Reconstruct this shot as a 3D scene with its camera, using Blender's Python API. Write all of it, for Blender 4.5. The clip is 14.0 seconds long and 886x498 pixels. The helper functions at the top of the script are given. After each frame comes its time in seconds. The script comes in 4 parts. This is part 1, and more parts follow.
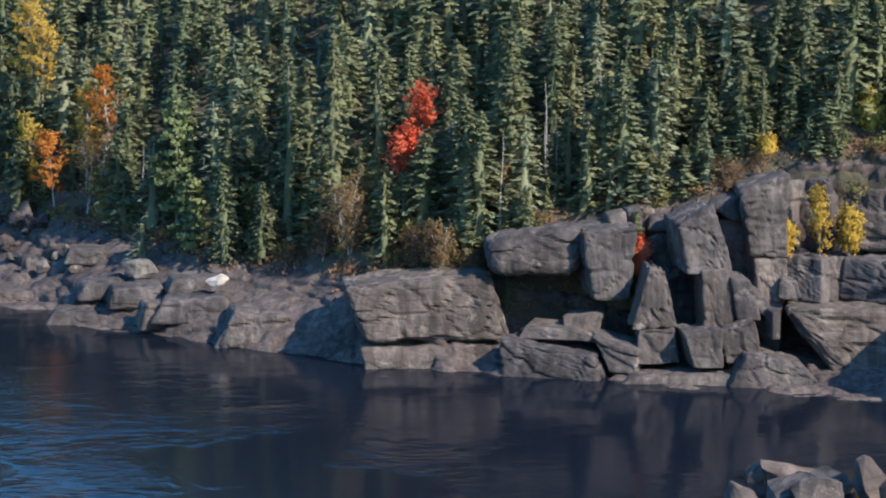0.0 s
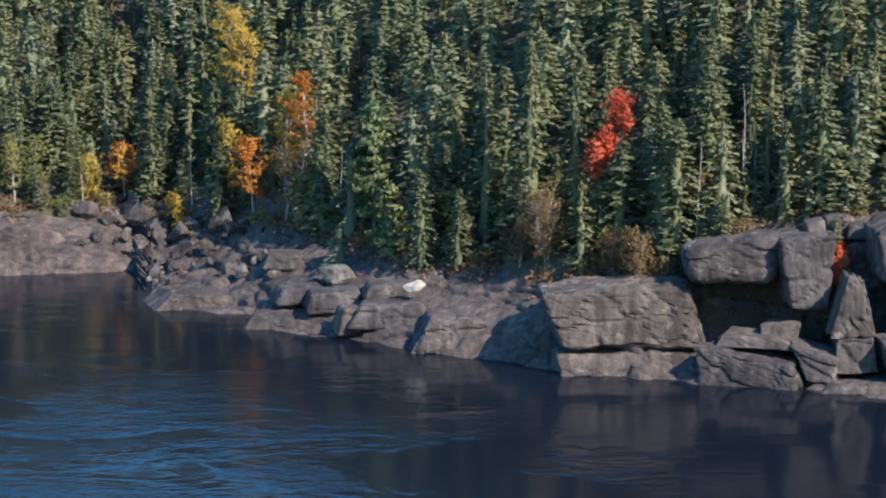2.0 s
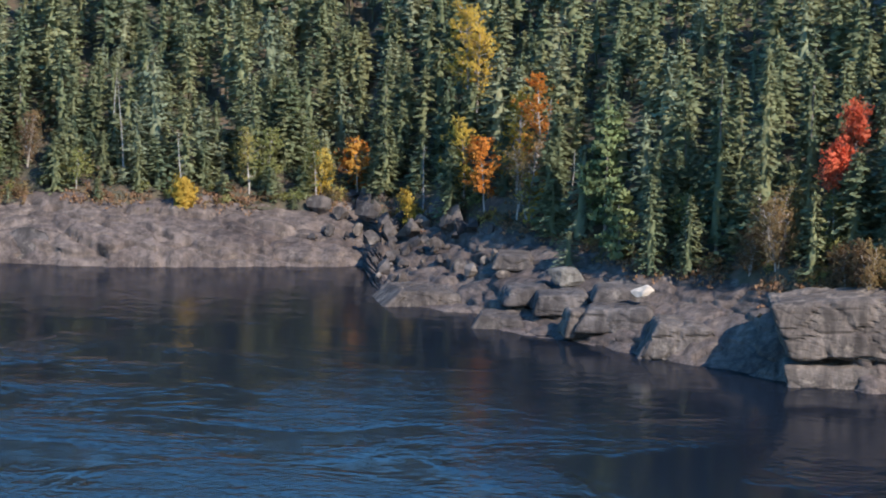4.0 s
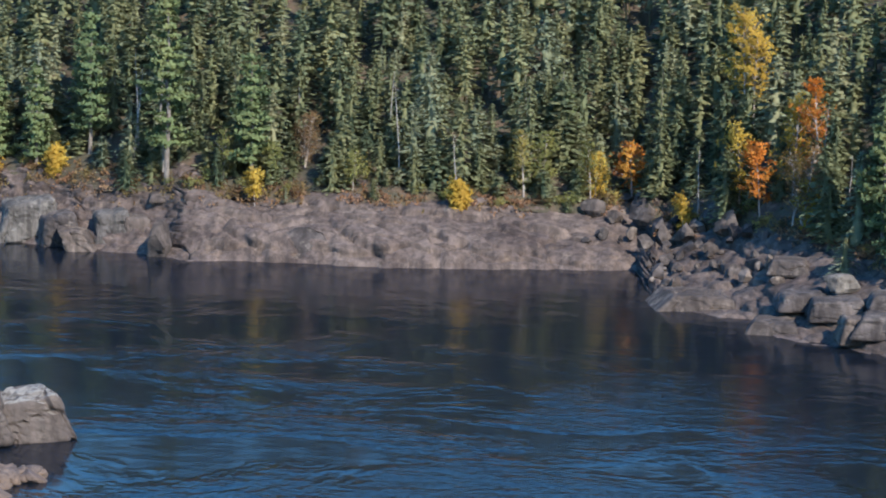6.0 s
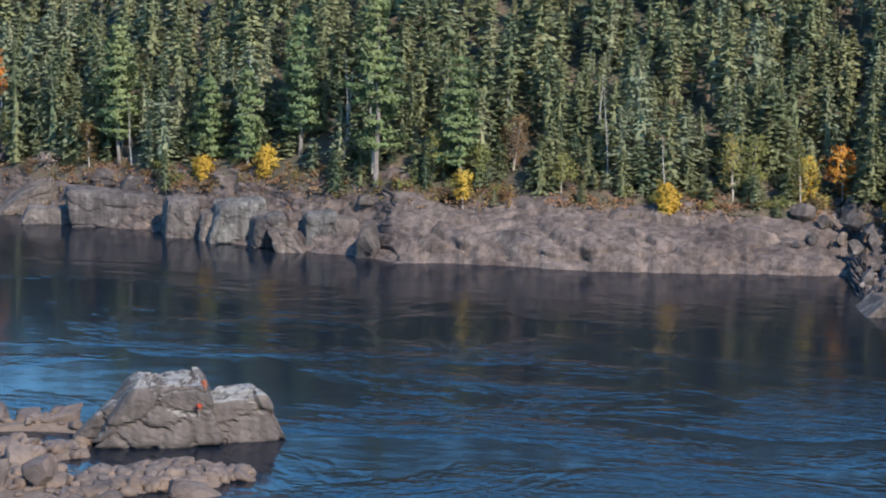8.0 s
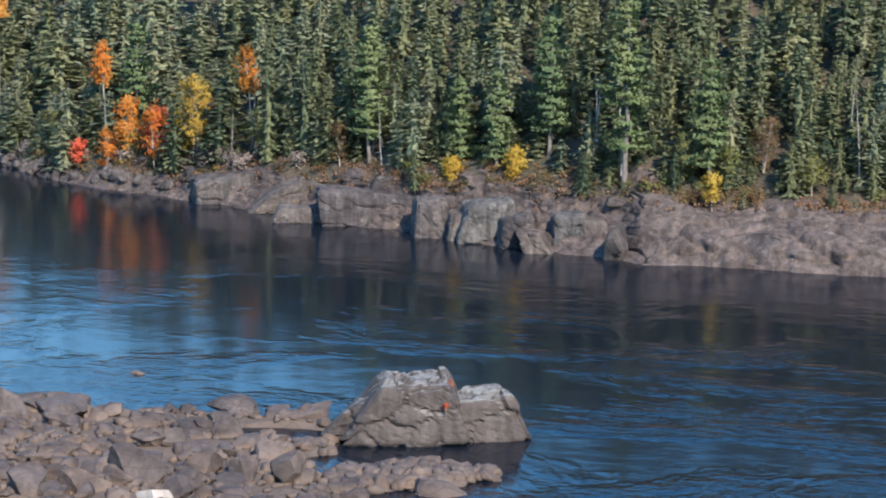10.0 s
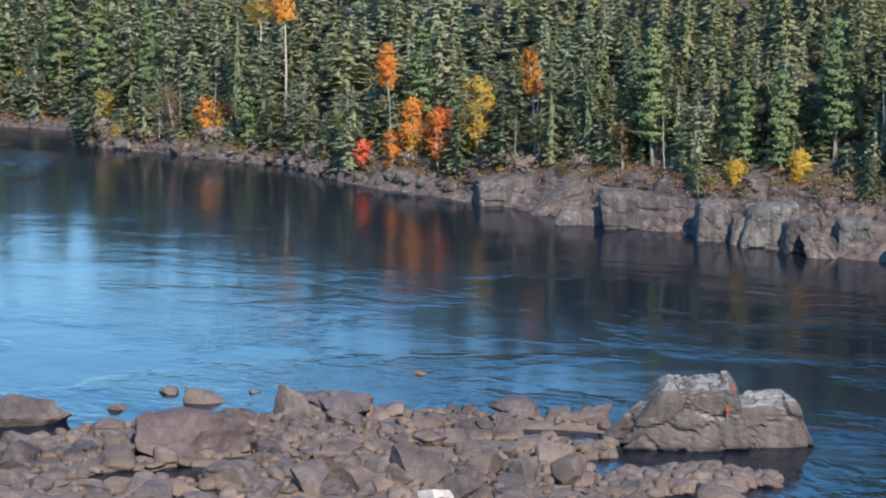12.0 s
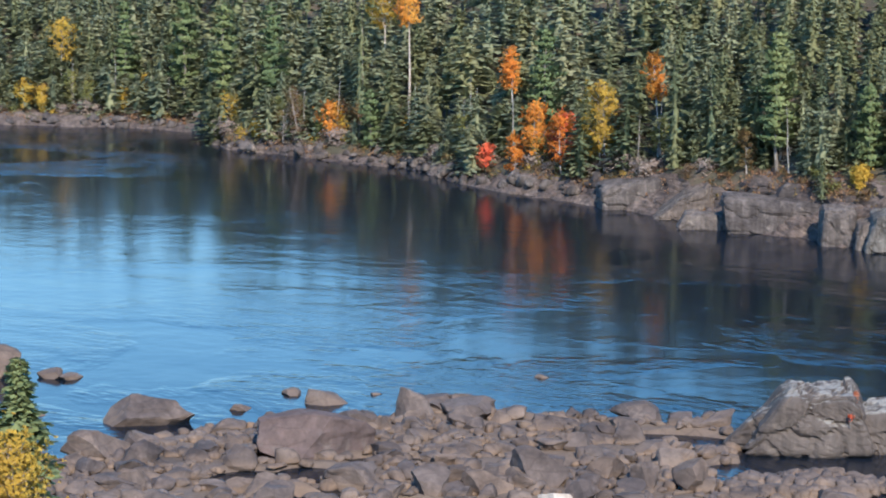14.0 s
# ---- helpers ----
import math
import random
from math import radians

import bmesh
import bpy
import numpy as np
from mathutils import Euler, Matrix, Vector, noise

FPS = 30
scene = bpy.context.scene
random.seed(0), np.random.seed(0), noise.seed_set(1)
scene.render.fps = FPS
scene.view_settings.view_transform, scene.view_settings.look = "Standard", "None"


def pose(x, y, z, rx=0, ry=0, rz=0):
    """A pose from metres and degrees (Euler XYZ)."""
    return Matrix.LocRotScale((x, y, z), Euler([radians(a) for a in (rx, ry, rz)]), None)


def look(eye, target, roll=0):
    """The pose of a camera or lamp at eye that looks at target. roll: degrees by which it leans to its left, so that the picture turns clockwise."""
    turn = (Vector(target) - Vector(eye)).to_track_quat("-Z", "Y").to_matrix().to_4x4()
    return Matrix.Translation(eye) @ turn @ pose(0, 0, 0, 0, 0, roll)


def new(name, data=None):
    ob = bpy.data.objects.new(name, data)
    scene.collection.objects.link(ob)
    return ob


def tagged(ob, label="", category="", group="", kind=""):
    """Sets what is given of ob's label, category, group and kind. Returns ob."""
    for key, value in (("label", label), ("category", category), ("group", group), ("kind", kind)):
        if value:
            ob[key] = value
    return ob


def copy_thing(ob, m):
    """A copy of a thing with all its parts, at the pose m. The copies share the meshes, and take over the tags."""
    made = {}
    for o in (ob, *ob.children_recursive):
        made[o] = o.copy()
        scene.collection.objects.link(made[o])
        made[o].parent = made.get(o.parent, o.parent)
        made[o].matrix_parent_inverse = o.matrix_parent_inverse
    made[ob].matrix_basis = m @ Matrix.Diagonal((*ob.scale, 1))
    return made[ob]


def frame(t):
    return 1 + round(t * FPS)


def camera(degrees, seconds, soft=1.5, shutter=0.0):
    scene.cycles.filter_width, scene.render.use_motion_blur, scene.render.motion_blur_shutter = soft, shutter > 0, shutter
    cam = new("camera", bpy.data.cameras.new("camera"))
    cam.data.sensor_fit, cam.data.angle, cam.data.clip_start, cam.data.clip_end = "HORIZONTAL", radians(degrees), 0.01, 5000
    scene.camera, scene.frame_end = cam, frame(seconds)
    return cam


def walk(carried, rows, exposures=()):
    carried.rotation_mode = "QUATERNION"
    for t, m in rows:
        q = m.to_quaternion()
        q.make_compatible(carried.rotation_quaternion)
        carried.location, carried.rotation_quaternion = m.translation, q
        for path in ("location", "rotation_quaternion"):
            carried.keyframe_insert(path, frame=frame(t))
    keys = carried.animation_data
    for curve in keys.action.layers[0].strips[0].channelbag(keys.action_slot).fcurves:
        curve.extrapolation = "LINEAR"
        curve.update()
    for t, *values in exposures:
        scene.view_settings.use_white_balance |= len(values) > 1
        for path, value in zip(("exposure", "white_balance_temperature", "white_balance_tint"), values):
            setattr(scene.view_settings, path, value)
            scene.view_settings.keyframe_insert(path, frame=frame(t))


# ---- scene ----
# ---- camera ----
LENS, EYE = 19.0, 36.0
cam = camera(LENS, 14.0, soft=2.0)
TURNS = [
    (0.0, 0.000, -8.300, 0.000), (0.5, 2.106, -8.255, -0.128), (1.0, 2.998, -8.206, -0.137), (1.5, 3.563, -8.166, -0.197),
    (2.0, 4.296, -8.143, -0.253), (2.2, 4.640, -8.130, -0.293), (4.3, 10.558, -8.149, 1.082), (4.5, 11.441, -8.162, 1.074),
    (5.0, 12.967, -8.179, 0.980), (5.5, 14.244, -8.178, 0.898), (6.0, 15.286, -8.151, 0.865), (6.5, 16.261, -8.142, 0.843),
    (7.0, 17.310, -8.130, 0.760), (7.5, 18.559, -8.147, 0.682), (7.7, 19.086, -8.147, 0.668), (9.8, 24.497, -8.165, 0.523),
    (10.0, 25.241, -8.168, 0.456), (10.5, 27.284, -8.165, 0.328), (11.0, 29.095, -8.157, 0.251), (11.5, 30.262, -8.158, 0.211),
    (12.0, 31.404, -8.143, 0.063), (12.5, 31.826, -8.130, 0.099), (13.0, 32.394, -8.118, 0.068), (13.5, 33.028, -8.096, 0.077),
    (14.0, 34.076, -8.075, 0.081),
]
walk(cam, [(t, pose(0, 0, EYE, 0, 0, yaw) @ pose(0, 0, 0, 90 + pitch) @ pose(0, 0, 0, 0, 0, roll)) for t, yaw, pitch, roll in TURNS])

# ---- world and sun ----
SUN_HEADING, SUN_HEIGHT = 133.0, 38.0   # where the sun stands: degrees clockwise from +y, degrees above the horizon
world = bpy.data.worlds.new("world")
scene.world = world
world.use_nodes = True
sky = world.node_tree.nodes.new("ShaderNodeTexSky")
sky.sky_type, sky.sun_disc = "NISHITA", False
sky.sun_elevation, sky.sun_rotation = radians(SUN_HEIGHT), radians(SUN_HEADING)
sky.air_density, sky.dust_density, sky.ozone_density = 1.0, 0.3, 2.0
back = world.node_tree.nodes["Background"]
back.inputs[1].default_value = 0.15
deep = world.node_tree.nodes.new("ShaderNodeHueSaturation")
deep.inputs["Saturation"].default_value = 1.42
deep.inputs["Value"].default_value = 1.42
world.node_tree.links.new(sky.outputs[0], deep.inputs["Color"])
world.node_tree.links.new(deep.outputs[0], back.inputs[0])
sun = new("sun", bpy.data.lights.new("sun", "SUN"))
sun.data.energy, sun.data.angle, sun.data.color = 4.8, radians(0.5), (1.0, 0.92, 0.81)
sh, se = radians(SUN_HEADING), radians(SUN_HEIGHT)
sun.matrix_world = look((math.sin(sh) * 300, math.cos(sh) * 300, 300 * math.tan(se)), (0, 0, 0))
scene.view_settings.exposure = 0.75


# ---- materials ----
class Nodes:
    """Short hand for building a node material."""

    def __init__(self, name):
        self.mat = bpy.data.materials.new(name)
        self.mat.use_nodes = True
        self.tree = self.mat.node_tree
        self.bsdf = self.tree.nodes["Principled BSDF"]

    def add(self, kind, inputs=None, **attrs):
        node = self.tree.nodes.new(kind)
        for key, value in attrs.items():
            setattr(node, key, value)
        for key, value in (inputs or {}).items():
            self.put(node.inputs[key], value)
        return node

    def put(self, socket, value):
        if isinstance(value, bpy.types.NodeSocket):
            self.tree.links.new(value, socket)
        else:
            socket.default_value = value

    def place(self, scale):
        geo = self.add("ShaderNodeNewGeometry")
        return self.add("ShaderNodeMapping", {"Vector": geo.outputs["Position"], "Scale": scale}).outputs[0]

    def noise(self, vector, scale, detail=4.0, rough=0.55):
        return self.add("ShaderNodeTexNoise", {"Vector": vector, "Scale": scale, "Detail": detail, "Roughness": rough}).outputs[0]

    def ramp(self, value, *stops):
        node = self.add("ShaderNodeValToRGB", {0: value})
        els = node.color_ramp.elements
        while len(els) < len(stops):
            els.new(0.5)
        for el, (at, col) in zip(els, stops):
            el.position, el.color = at, (*col, 1) if len(col) == 3 else col
        return node.outputs[0]

    def mix(self, a, b, fac, mode="MIX"):
        node = self.add("ShaderNodeMix", data_type="RGBA", blend_type=mode)
        self.put(node.inputs[0], fac), self.put(node.inputs[6], a), self.put(node.inputs[7], b)
        return node.outputs[2]

    def math(self, op, a, b=0.0):
        node = self.add("ShaderNodeMath", operation=op)
        self.put(node.inputs[0], a), self.put(node.inputs[1], b)
        return node.outputs[0]

    def bump(self, height, strength, distance):
        return self.add("ShaderNodeBump", {"Height": height, "Strength": strength, "Distance": distance}).outputs[0]

    def finish(self, colour, rough, normal=None, **more):
        self.put(self.bsdf.inputs["Base Color"], colour)
        self.put(self.bsdf.inputs["Roughness"], rough)
        if normal:
            self.put(self.bsdf.inputs["Normal"], normal)
        for key, value in more.items():
            self.put(self.bsdf.inputs[key.replace("_", " ")], value)
        return self.mat


def grey(v):
    return (v, v, v)


def rock_material(name, dark, mid, light, stain, streak=0.65, crust=None, silt=None):
    n = Nodes(name)
    p = n.place((1, 1, 1))
    wide = n.noise(p, 0.2, 6, 0.65)
    col = n.ramp(wide, (0.32, dark), (0.5, mid), (0.7, light))
    fine = n.noise(p, 2.6, 8, 0.75)
    col = n.mix(col, n.ramp(fine, (0.3, grey(0.6)), (0.7, grey(1.25))), 0.5, "MULTIPLY")
    run = n.noise(n.place((1.3, 1.3, 0.14)), 1.0, 5, 0.65)
    col = n.mix(col, n.ramp(run, (0.40, grey(0.32)), (0.6, grey(1.2))), streak, "MULTIPLY")
    lichen = n.noise(p, 0.75, 7, 0.75)
    col = n.mix(col, (*stain, 1), n.ramp(lichen, (0.55, grey(0)), (0.7, grey(0.75))))
    if crust:
        # pale lichen crust on the flat tops
        flat = n.add("ShaderNodeSeparateXYZ", {0: n.add("ShaderNodeNewGeometry").outputs["True Normal"]}).outputs[2]
        patch = n.math("MULTIPLY", n.ramp(flat, (0.75, grey(0)), (0.95, grey(1))), n.ramp(n.noise(p, 0.8, 6, 0.7), (0.40, grey(0)), (0.52, grey(1))))
        col = n.mix(col, (*crust, 1), patch)
    if silt:
        # tan silt left by high water, up to an uneven line
        up = n.add("ShaderNodeSeparateXYZ", {0: p}).outputs[2]
        line = n.math("SUBTRACT", up, n.math("MULTIPLY", n.noise(p, 0.35, 4, 0.6), 1.3))
        col = n.mix(col, (*silt, 1), n.ramp(n.math("ADD", line, 0.5), (0.2, grey(0.6)), (0.55, grey(0))))
    # dark weathered joints
    bent = n.mix(p, n.add("ShaderNodeTexNoise", {"Vector": p, "Scale": 0.9, "Detail": 3.0}).outputs["Color"], 0.35, "ADD")
    lines = n.add("ShaderNodeTexVoronoi", {"Vector": n.add("ShaderNodeMapping", {"Vector": bent, "Scale": (0.42, 0.42, 0.8)}).outputs[0], "Scale": 1.0}, feature="DISTANCE_TO_EDGE").outputs[0]
    joint = n.ramp(lines, (0.0, grey(0)), (0.045, grey(1)))
    joint = n.math("MAXIMUM", joint, n.ramp(n.noise(p, 0.33, 3, 0.6), (0.42, grey(1)), (0.52, grey(0))))
    col = n.mix(col, n.mix((0.4, 0.37, 0.36, 1), (1, 1, 1, 1), joint), 0.4, "MULTIPLY")
    own = n.add("ShaderNodeObjectInfo").outputs["Random"]
    tone = n.math("FRACT", n.math("ADD", own, n.add("ShaderNodeNewGeometry").outputs["Random Per Island"]))
    col = n.mix(col, n.ramp(tone, (0, (0.72, 0.70, 0.72)), (0.5, (0.98, 0.95, 0.93)), (1, (1.28, 1.15, 1.0))), 0.8, "MULTIPLY")
    height = n.math("ADD", n.noise(p, 1.6, 10, 0.72), n.math("MULTIPLY", joint, 0.12))
    return n.finish(col, 0.88, n.bump(height, 1.0, 0.07), Specular_IOR_Level=0.3)


def leaf_material(name, a, b, c, spread=0.5, rough=0.75):
    n = Nodes(name)
    island = n.add("ShaderNodeNewGeometry").outputs["Random Per Island"]
    own = n.add("ShaderNodeObjectInfo").outputs["Random"]
    p = n.place((1, 1, 0.12))
    tree = n.noise(p, 0.31, 2, 0.6)
    key = n.math("ADD", n.math("MULTIPLY", tree, 0.92), n.math("MULTIPLY", own, 0.08))
    col = n.ramp(key, (0.34, a), (0.5, b), (0.66, c))
    col = n.mix(col, n.ramp(island, (0, grey(0.65)), (1, grey(1.3))), spread, "MULTIPLY")
    n.finish(col, rough, Specular_IOR_Level=0.2)
    thin = n.add("ShaderNodeBsdfTranslucent", {"Color": col})
    both = n.add("ShaderNodeMixShader", {0: 0.36, 1: n.bsdf.outputs[0], 2: thin.outputs[0]})
    n.put(n.tree.nodes["Material Output"].inputs[0], both.outputs[0])
    return n.mat


def bark_material(name, a, b):
    n = Nodes(name)
    p = n.place((1, 1, 0.3))
    col = n.ramp(n.noise(p, 5, 5, 0.7), (0.35, a), (0.65, b))
    return n.finish(col, 0.9, n.bump(n.noise(p, 14, 4), 0.6, 0.03))


def water_material():
    n = Nodes("river_water")
    p = n.place((0.8, 1, 1))
    flow = n.place((0.55, 1.0, 1))
    ripple = n.noise(flow, 1.15, 3, 0.6)
    chop = n.noise(flow, 0.42, 3, 0.55)
    swell = n.noise(p, 0.055, 4, 0.62)
    boils = n.add("ShaderNodeTexNoise", {"Vector": n.place((0.8, 1, 1)), "Scale": 0.055, "Detail": 5.0, "Roughness": 0.62, "Distortion": 0.5}).outputs[0]
    wide = n.ramp(boils, (0.46, grey(0.02)), (0.54, grey(1.0)))
    gusts = n.ramp(n.noise(n.place((0.5, 1, 1)), 0.26, 4, 0.65), (0.36, grey(0.15)), (0.64, grey(1.0)))
    calm = n.math("MULTIPLY", n.math("ADD", n.math("MULTIPLY", wide, 1.15), 0.1), n.math("ADD", n.math("MULTIPLY", gusts, 0.7), 0.6))
    height = n.math("ADD", n.math("MULTIPLY", ripple, 0.26), n.math("MULTIPLY", chop, 0.3))
    # the current runs quicker off the shelf than in the wide reach upstream, breaks into riffles above that, and lies still under the cliff and along the far bank
    spot = n.add("ShaderNodeSeparateXYZ", {0: n.place((1, 1, 1))})
    run = n.add("ShaderNodeMapRange", {0: spot.outputs[0], 1: -150.0, 2: -60.0, 3: 0.36, 4: 1.9}).outputs[0]
    run = n.math("ADD", run, n.add("ShaderNodeMapRange", {0: spot.outputs[0], 1: -203.0, 2: -217.0, 3: 0.0, 4: 2.2}, interpolation_type="SMOOTHSTEP").outputs[0])
    wander = n.math("MULTIPLY", n.math("SUBTRACT", n.noise(p, 0.09, 3, 0.5), 0.5), 40.0)
    lee = n.add("ShaderNodeMapRange", {0: n.math("ADD", spot.outputs[0], wander), 1: -10.0, 2: 10.0, 3: 1.0, 4: 0.35}, interpolation_type="SMOOTHSTEP").outputs[0]
    across = n.math("ADD", n.math("ADD", spot.outputs[1], n.math("MULTIPLY", spot.outputs[0], 0.5)), wander)
    shore = n.add("ShaderNodeMapRange", {0: across, 1: 148.0, 2: 180.0, 3: 1.0, 4: 0.35}, interpolation_type="SMOOTHSTEP").outputs[0]
    run = n.math("MULTIPLY", run, n.math("MULTIPLY", lee, shore))
    height = n.math("ADD", n.math("MULTIPLY", n.math("MULTIPLY", height, calm), run), n.math("MULTIPLY", swell, 0.8))
    return n.finish((0.006, 0.009, 0.015, 1), 0.11, n.bump(height, 1.0, 0.12), IOR=1.17)


def soil_material():
    n = Nodes("forest_floor")
    p = n.place((1, 1, 1))
    col = n.ramp(n.noise(p, 0.5, 6, 0.7), (0.3, (0.035, 0.034, 0.02)), (0.5, (0.07, 0.058, 0.035)), (0.68, (0.12, 0.072, 0.05)))
    return n.finish(col, 0.95, n.bump(n.noise(p, 3, 6, 0.7), 1.0, 0.2))


ROCK = rock_material("grey_granite", (0.044, 0.037, 0.036), (0.084, 0.072, 0.068), (0.148, 0.128, 0.118), (0.23, 0.2, 0.175))
BAR_ROCK = rock_material("brown_boulder", (0.052, 0.041, 0.038), (0.1, 0.079, 0.071), (0.162, 0.128, 0.111), (0.18, 0.142, 0.12), 0.35, None, (0.16, 0.117, 0.088))
GRAVEL = rock_material("tan_gravel", (0.10, 0.075, 0.058), (0.148, 0.111, 0.086), (0.19, 0.145, 0.113), (0.08, 0.062, 0.05), 0.0)
BANK_ROCK = rock_material("bank_granite", (0.048, 0.038, 0.038), (0.085, 0.070, 0.068), (0.128, 0.106, 0.099), (0.18, 0.152, 0.136))
PALE_ROCK = rock_material("pale_granite", (0.068, 0.062, 0.057), (0.115, 0.106, 0.097), (0.18, 0.167, 0.152), (0.26, 0.245, 0.22), 0.75)
CRUSTED_ROCK = rock_material("lichened_boulder", (0.055, 0.045, 0.041), (0.092, 0.076, 0.067), (0.138, 0.115, 0.1), (0.18, 0.15, 0.125), 0.4, (0.25, 0.237, 0.21))
WHITE_ROCK = rock_material("white_quartz", (0.36, 0.31, 0.26), (0.47, 0.41, 0.35), (0.55, 0.49, 0.42), (0.38, 0.33, 0.28), 0.15)
RED_ROCK = rock_material("reddish_granite", (0.065, 0.048, 0.045), (0.105, 0.076, 0.07), (0.15, 0.108, 0.097), (0.15, 0.127, 0.112), 0.3)
WATER = water_material()
SOIL = soil_material()
SPRUCE = leaf_material("spruce_needles", (0.104, 0.138, 0.084), (0.172, 0.190, 0.100), (0.235, 0.235, 0.12))
# grey-green of a paler species, lightened further to stand for distance haze
HAZY_FIR = leaf_material("hazy_fir_needles", (0.165, 0.20, 0.135), (0.225, 0.245, 0.15), (0.28, 0.28, 0.165))
TWIGS = leaf_material("withered_twigs", (0.22, 0.165, 0.14), (0.30, 0.235, 0.205), (0.36, 0.29, 0.25), 0.7)
PINE = leaf_material("pine_needles", (0.125, 0.175, 0.085), (0.16, 0.205, 0.09), (0.205, 0.235, 0.105))
YELLOW = leaf_material("yellow_leaves", (0.38, 0.24, 0.045), (0.48, 0.32, 0.055), (0.48, 0.37, 0.085), 0.6)
ORANGE = leaf_material("orange_leaves", (0.55, 0.17, 0.03), (0.62, 0.23, 0.045), (0.62, 0.31, 0.06), 0.6)
RED = leaf_material("red_leaves", (0.55, 0.09, 0.045), (0.62, 0.12, 0.06), (0.62, 0.2, 0.1), 0.6)
RUST = leaf_material("rust_leaves", (0.12, 0.075, 0.04), (0.17, 0.10, 0.05), (0.20, 0.15, 0.06), 0.6)
OLIVE = leaf_material("olive_leaves", (0.13, 0.15, 0.055), (0.20, 0.20, 0.065), (0.30, 0.24, 0.075), 0.6)
HEATH = leaf_material("heath_leaves", (0.16, 0.12, 0.05), (0.24, 0.13, 0.075), (0.27, 0.17, 0.10), 0.7)
DEAD_BARK = bark_material("dead_wood", (0.20, 0.18, 0.165), (0.38, 0.35, 0.32))
BARK = bark_material("grey_bark", (0.09, 0.075, 0.065), (0.22, 0.195, 0.17))
BIRCH_BARK = bark_material("birch_bark", (0.22, 0.18, 0.16), (0.48, 0.42, 0.37))


# ---- the lie of the land ----
# far bank: bearing (degrees left of +y), distance of the water's edge
EDGE = [(-60, 260), (-30, 180), (-16, 175), (-9.7, 177.7), (-6.6, 180), (-5, 180.5), (-1.2, 184.6), (2.1, 190), (4.8, 196.8),
        (6.8, 203.6), (8.1, 207.2), (8.66, 212.1), (9.65, 217.1), (10.62, 221.6), (10.9, 231.5), (11.04, 240), (14.1, 238.7), (17, 239), (19.6, 242), (20.9, 242),
        (21.5, 245.5), (22.6, 248.5), (25.7, 259), (27.5, 269), (29.2, 278), (32.5, 297), (33.7, 308), (34.7, 322), (36.3, 331),
        (38.8, 347), (39.3, 370), (41.2, 380), (43.6, 385), (50, 410), (75, 560)]
# far bank: bearing, width of the bare rock, height of its upper rim
RIM = [(-60, 14, 12), (-16, 16, 15), (-9.6, 16, 15.2), (-7, 15, 14.2), (-5.7, 13, 12.2), (-4.5, 12, 11.2), (-2.7, 11, 9.7), (-1.3, 10, 8.7),
       (-0.6, 8, 6.2), (1.8, 10, 5.6), (3.8, 14, 5.3), (5.6, 15, 5.0), (6.8, 22, 5.7), (8.1, 25, 5.3), (9.6, 27, 4.4), (10.5, 26, 3.2), (11, 16, 4.4),
       (12.2, 13, 4.2), (15.2, 12, 5.0), (19.4, 11, 5.1), (21.2, 11, 5.7), (24, 11, 5.9), (28, 9, 4.0), (30, 8, 3.2), (30.8, 8, 2.4),
       (33.6, 7, 1.3), (36.3, 5, 1.3), (41.2, 5, 1.1), (50, 6, 2), (75, 8, 3)]
EDGE_AZ, EDGE_D = np.array(EDGE, float).T
RIM_AZ, RIM_W, RIM_Z = np.array(RIM, float).T


def hashed(ix, iy, seed):
    v = np.sin(ix * 127.1 + iy * 311.7 + seed * 74.7) * 43758.5453
    return v - np.floor(v)


def soft_noise(x, y, seed=0):
    x, y = np.asarray(x, float), np.asarray(y, float)
    ix, iy = np.floor(x), np.floor(y)
    fx, fy = x - ix, y - iy
    fx, fy = fx * fx * (3 - 2 * fx), fy * fy * (3 - 2 * fy)
    a, b = hashed(ix, iy, seed), hashed(ix + 1, iy, seed)
    c, d = hashed(ix, iy + 1, seed), hashed(ix + 1, iy + 1, seed)
    return (a + (b - a) * fx) * (1 - fy) + (c + (d - c) * fx) * fy


def broken(x, y, seed=0):
    """Jointed bedrock: a height for each block, tilted, and the depth of the joints between blocks."""
    x, y = np.asarray(x, float), np.asarray(y, float)
    ix, iy = np.floor(x), np.floor(y)
    best, second, level = np.full(x.shape, 9.0), np.full(x.shape, 9.0), np.zeros(x.shape)
    for dx in (-1, 0, 1):
        for dy in (-1, 0, 1):
            cx, cy = ix + dx, iy + dy
            px, py = cx + hashed(cx, cy, seed), cy + hashed(cx, cy, seed + 1)
            far = np.abs(x - px) * 0.75 + np.abs(y - py) * 0.75 + 0.4 * np.hypot(x - px, y - py)
            tilt = (x - px) * (hashed(cx, cy, seed + 2) - 0.5) + (y - py) * (hashed(cx, cy, seed + 3) - 0.5)
            near = far < best
            second = np.where(near, best, np.minimum(second, far))
            level = np.where(near, hashed(cx, cy, seed + 4) - 0.5 + tilt, level)
            best = np.where(near, far, best)
    return level, np.clip(1 - (second - best) / 0.12, 0, 1)


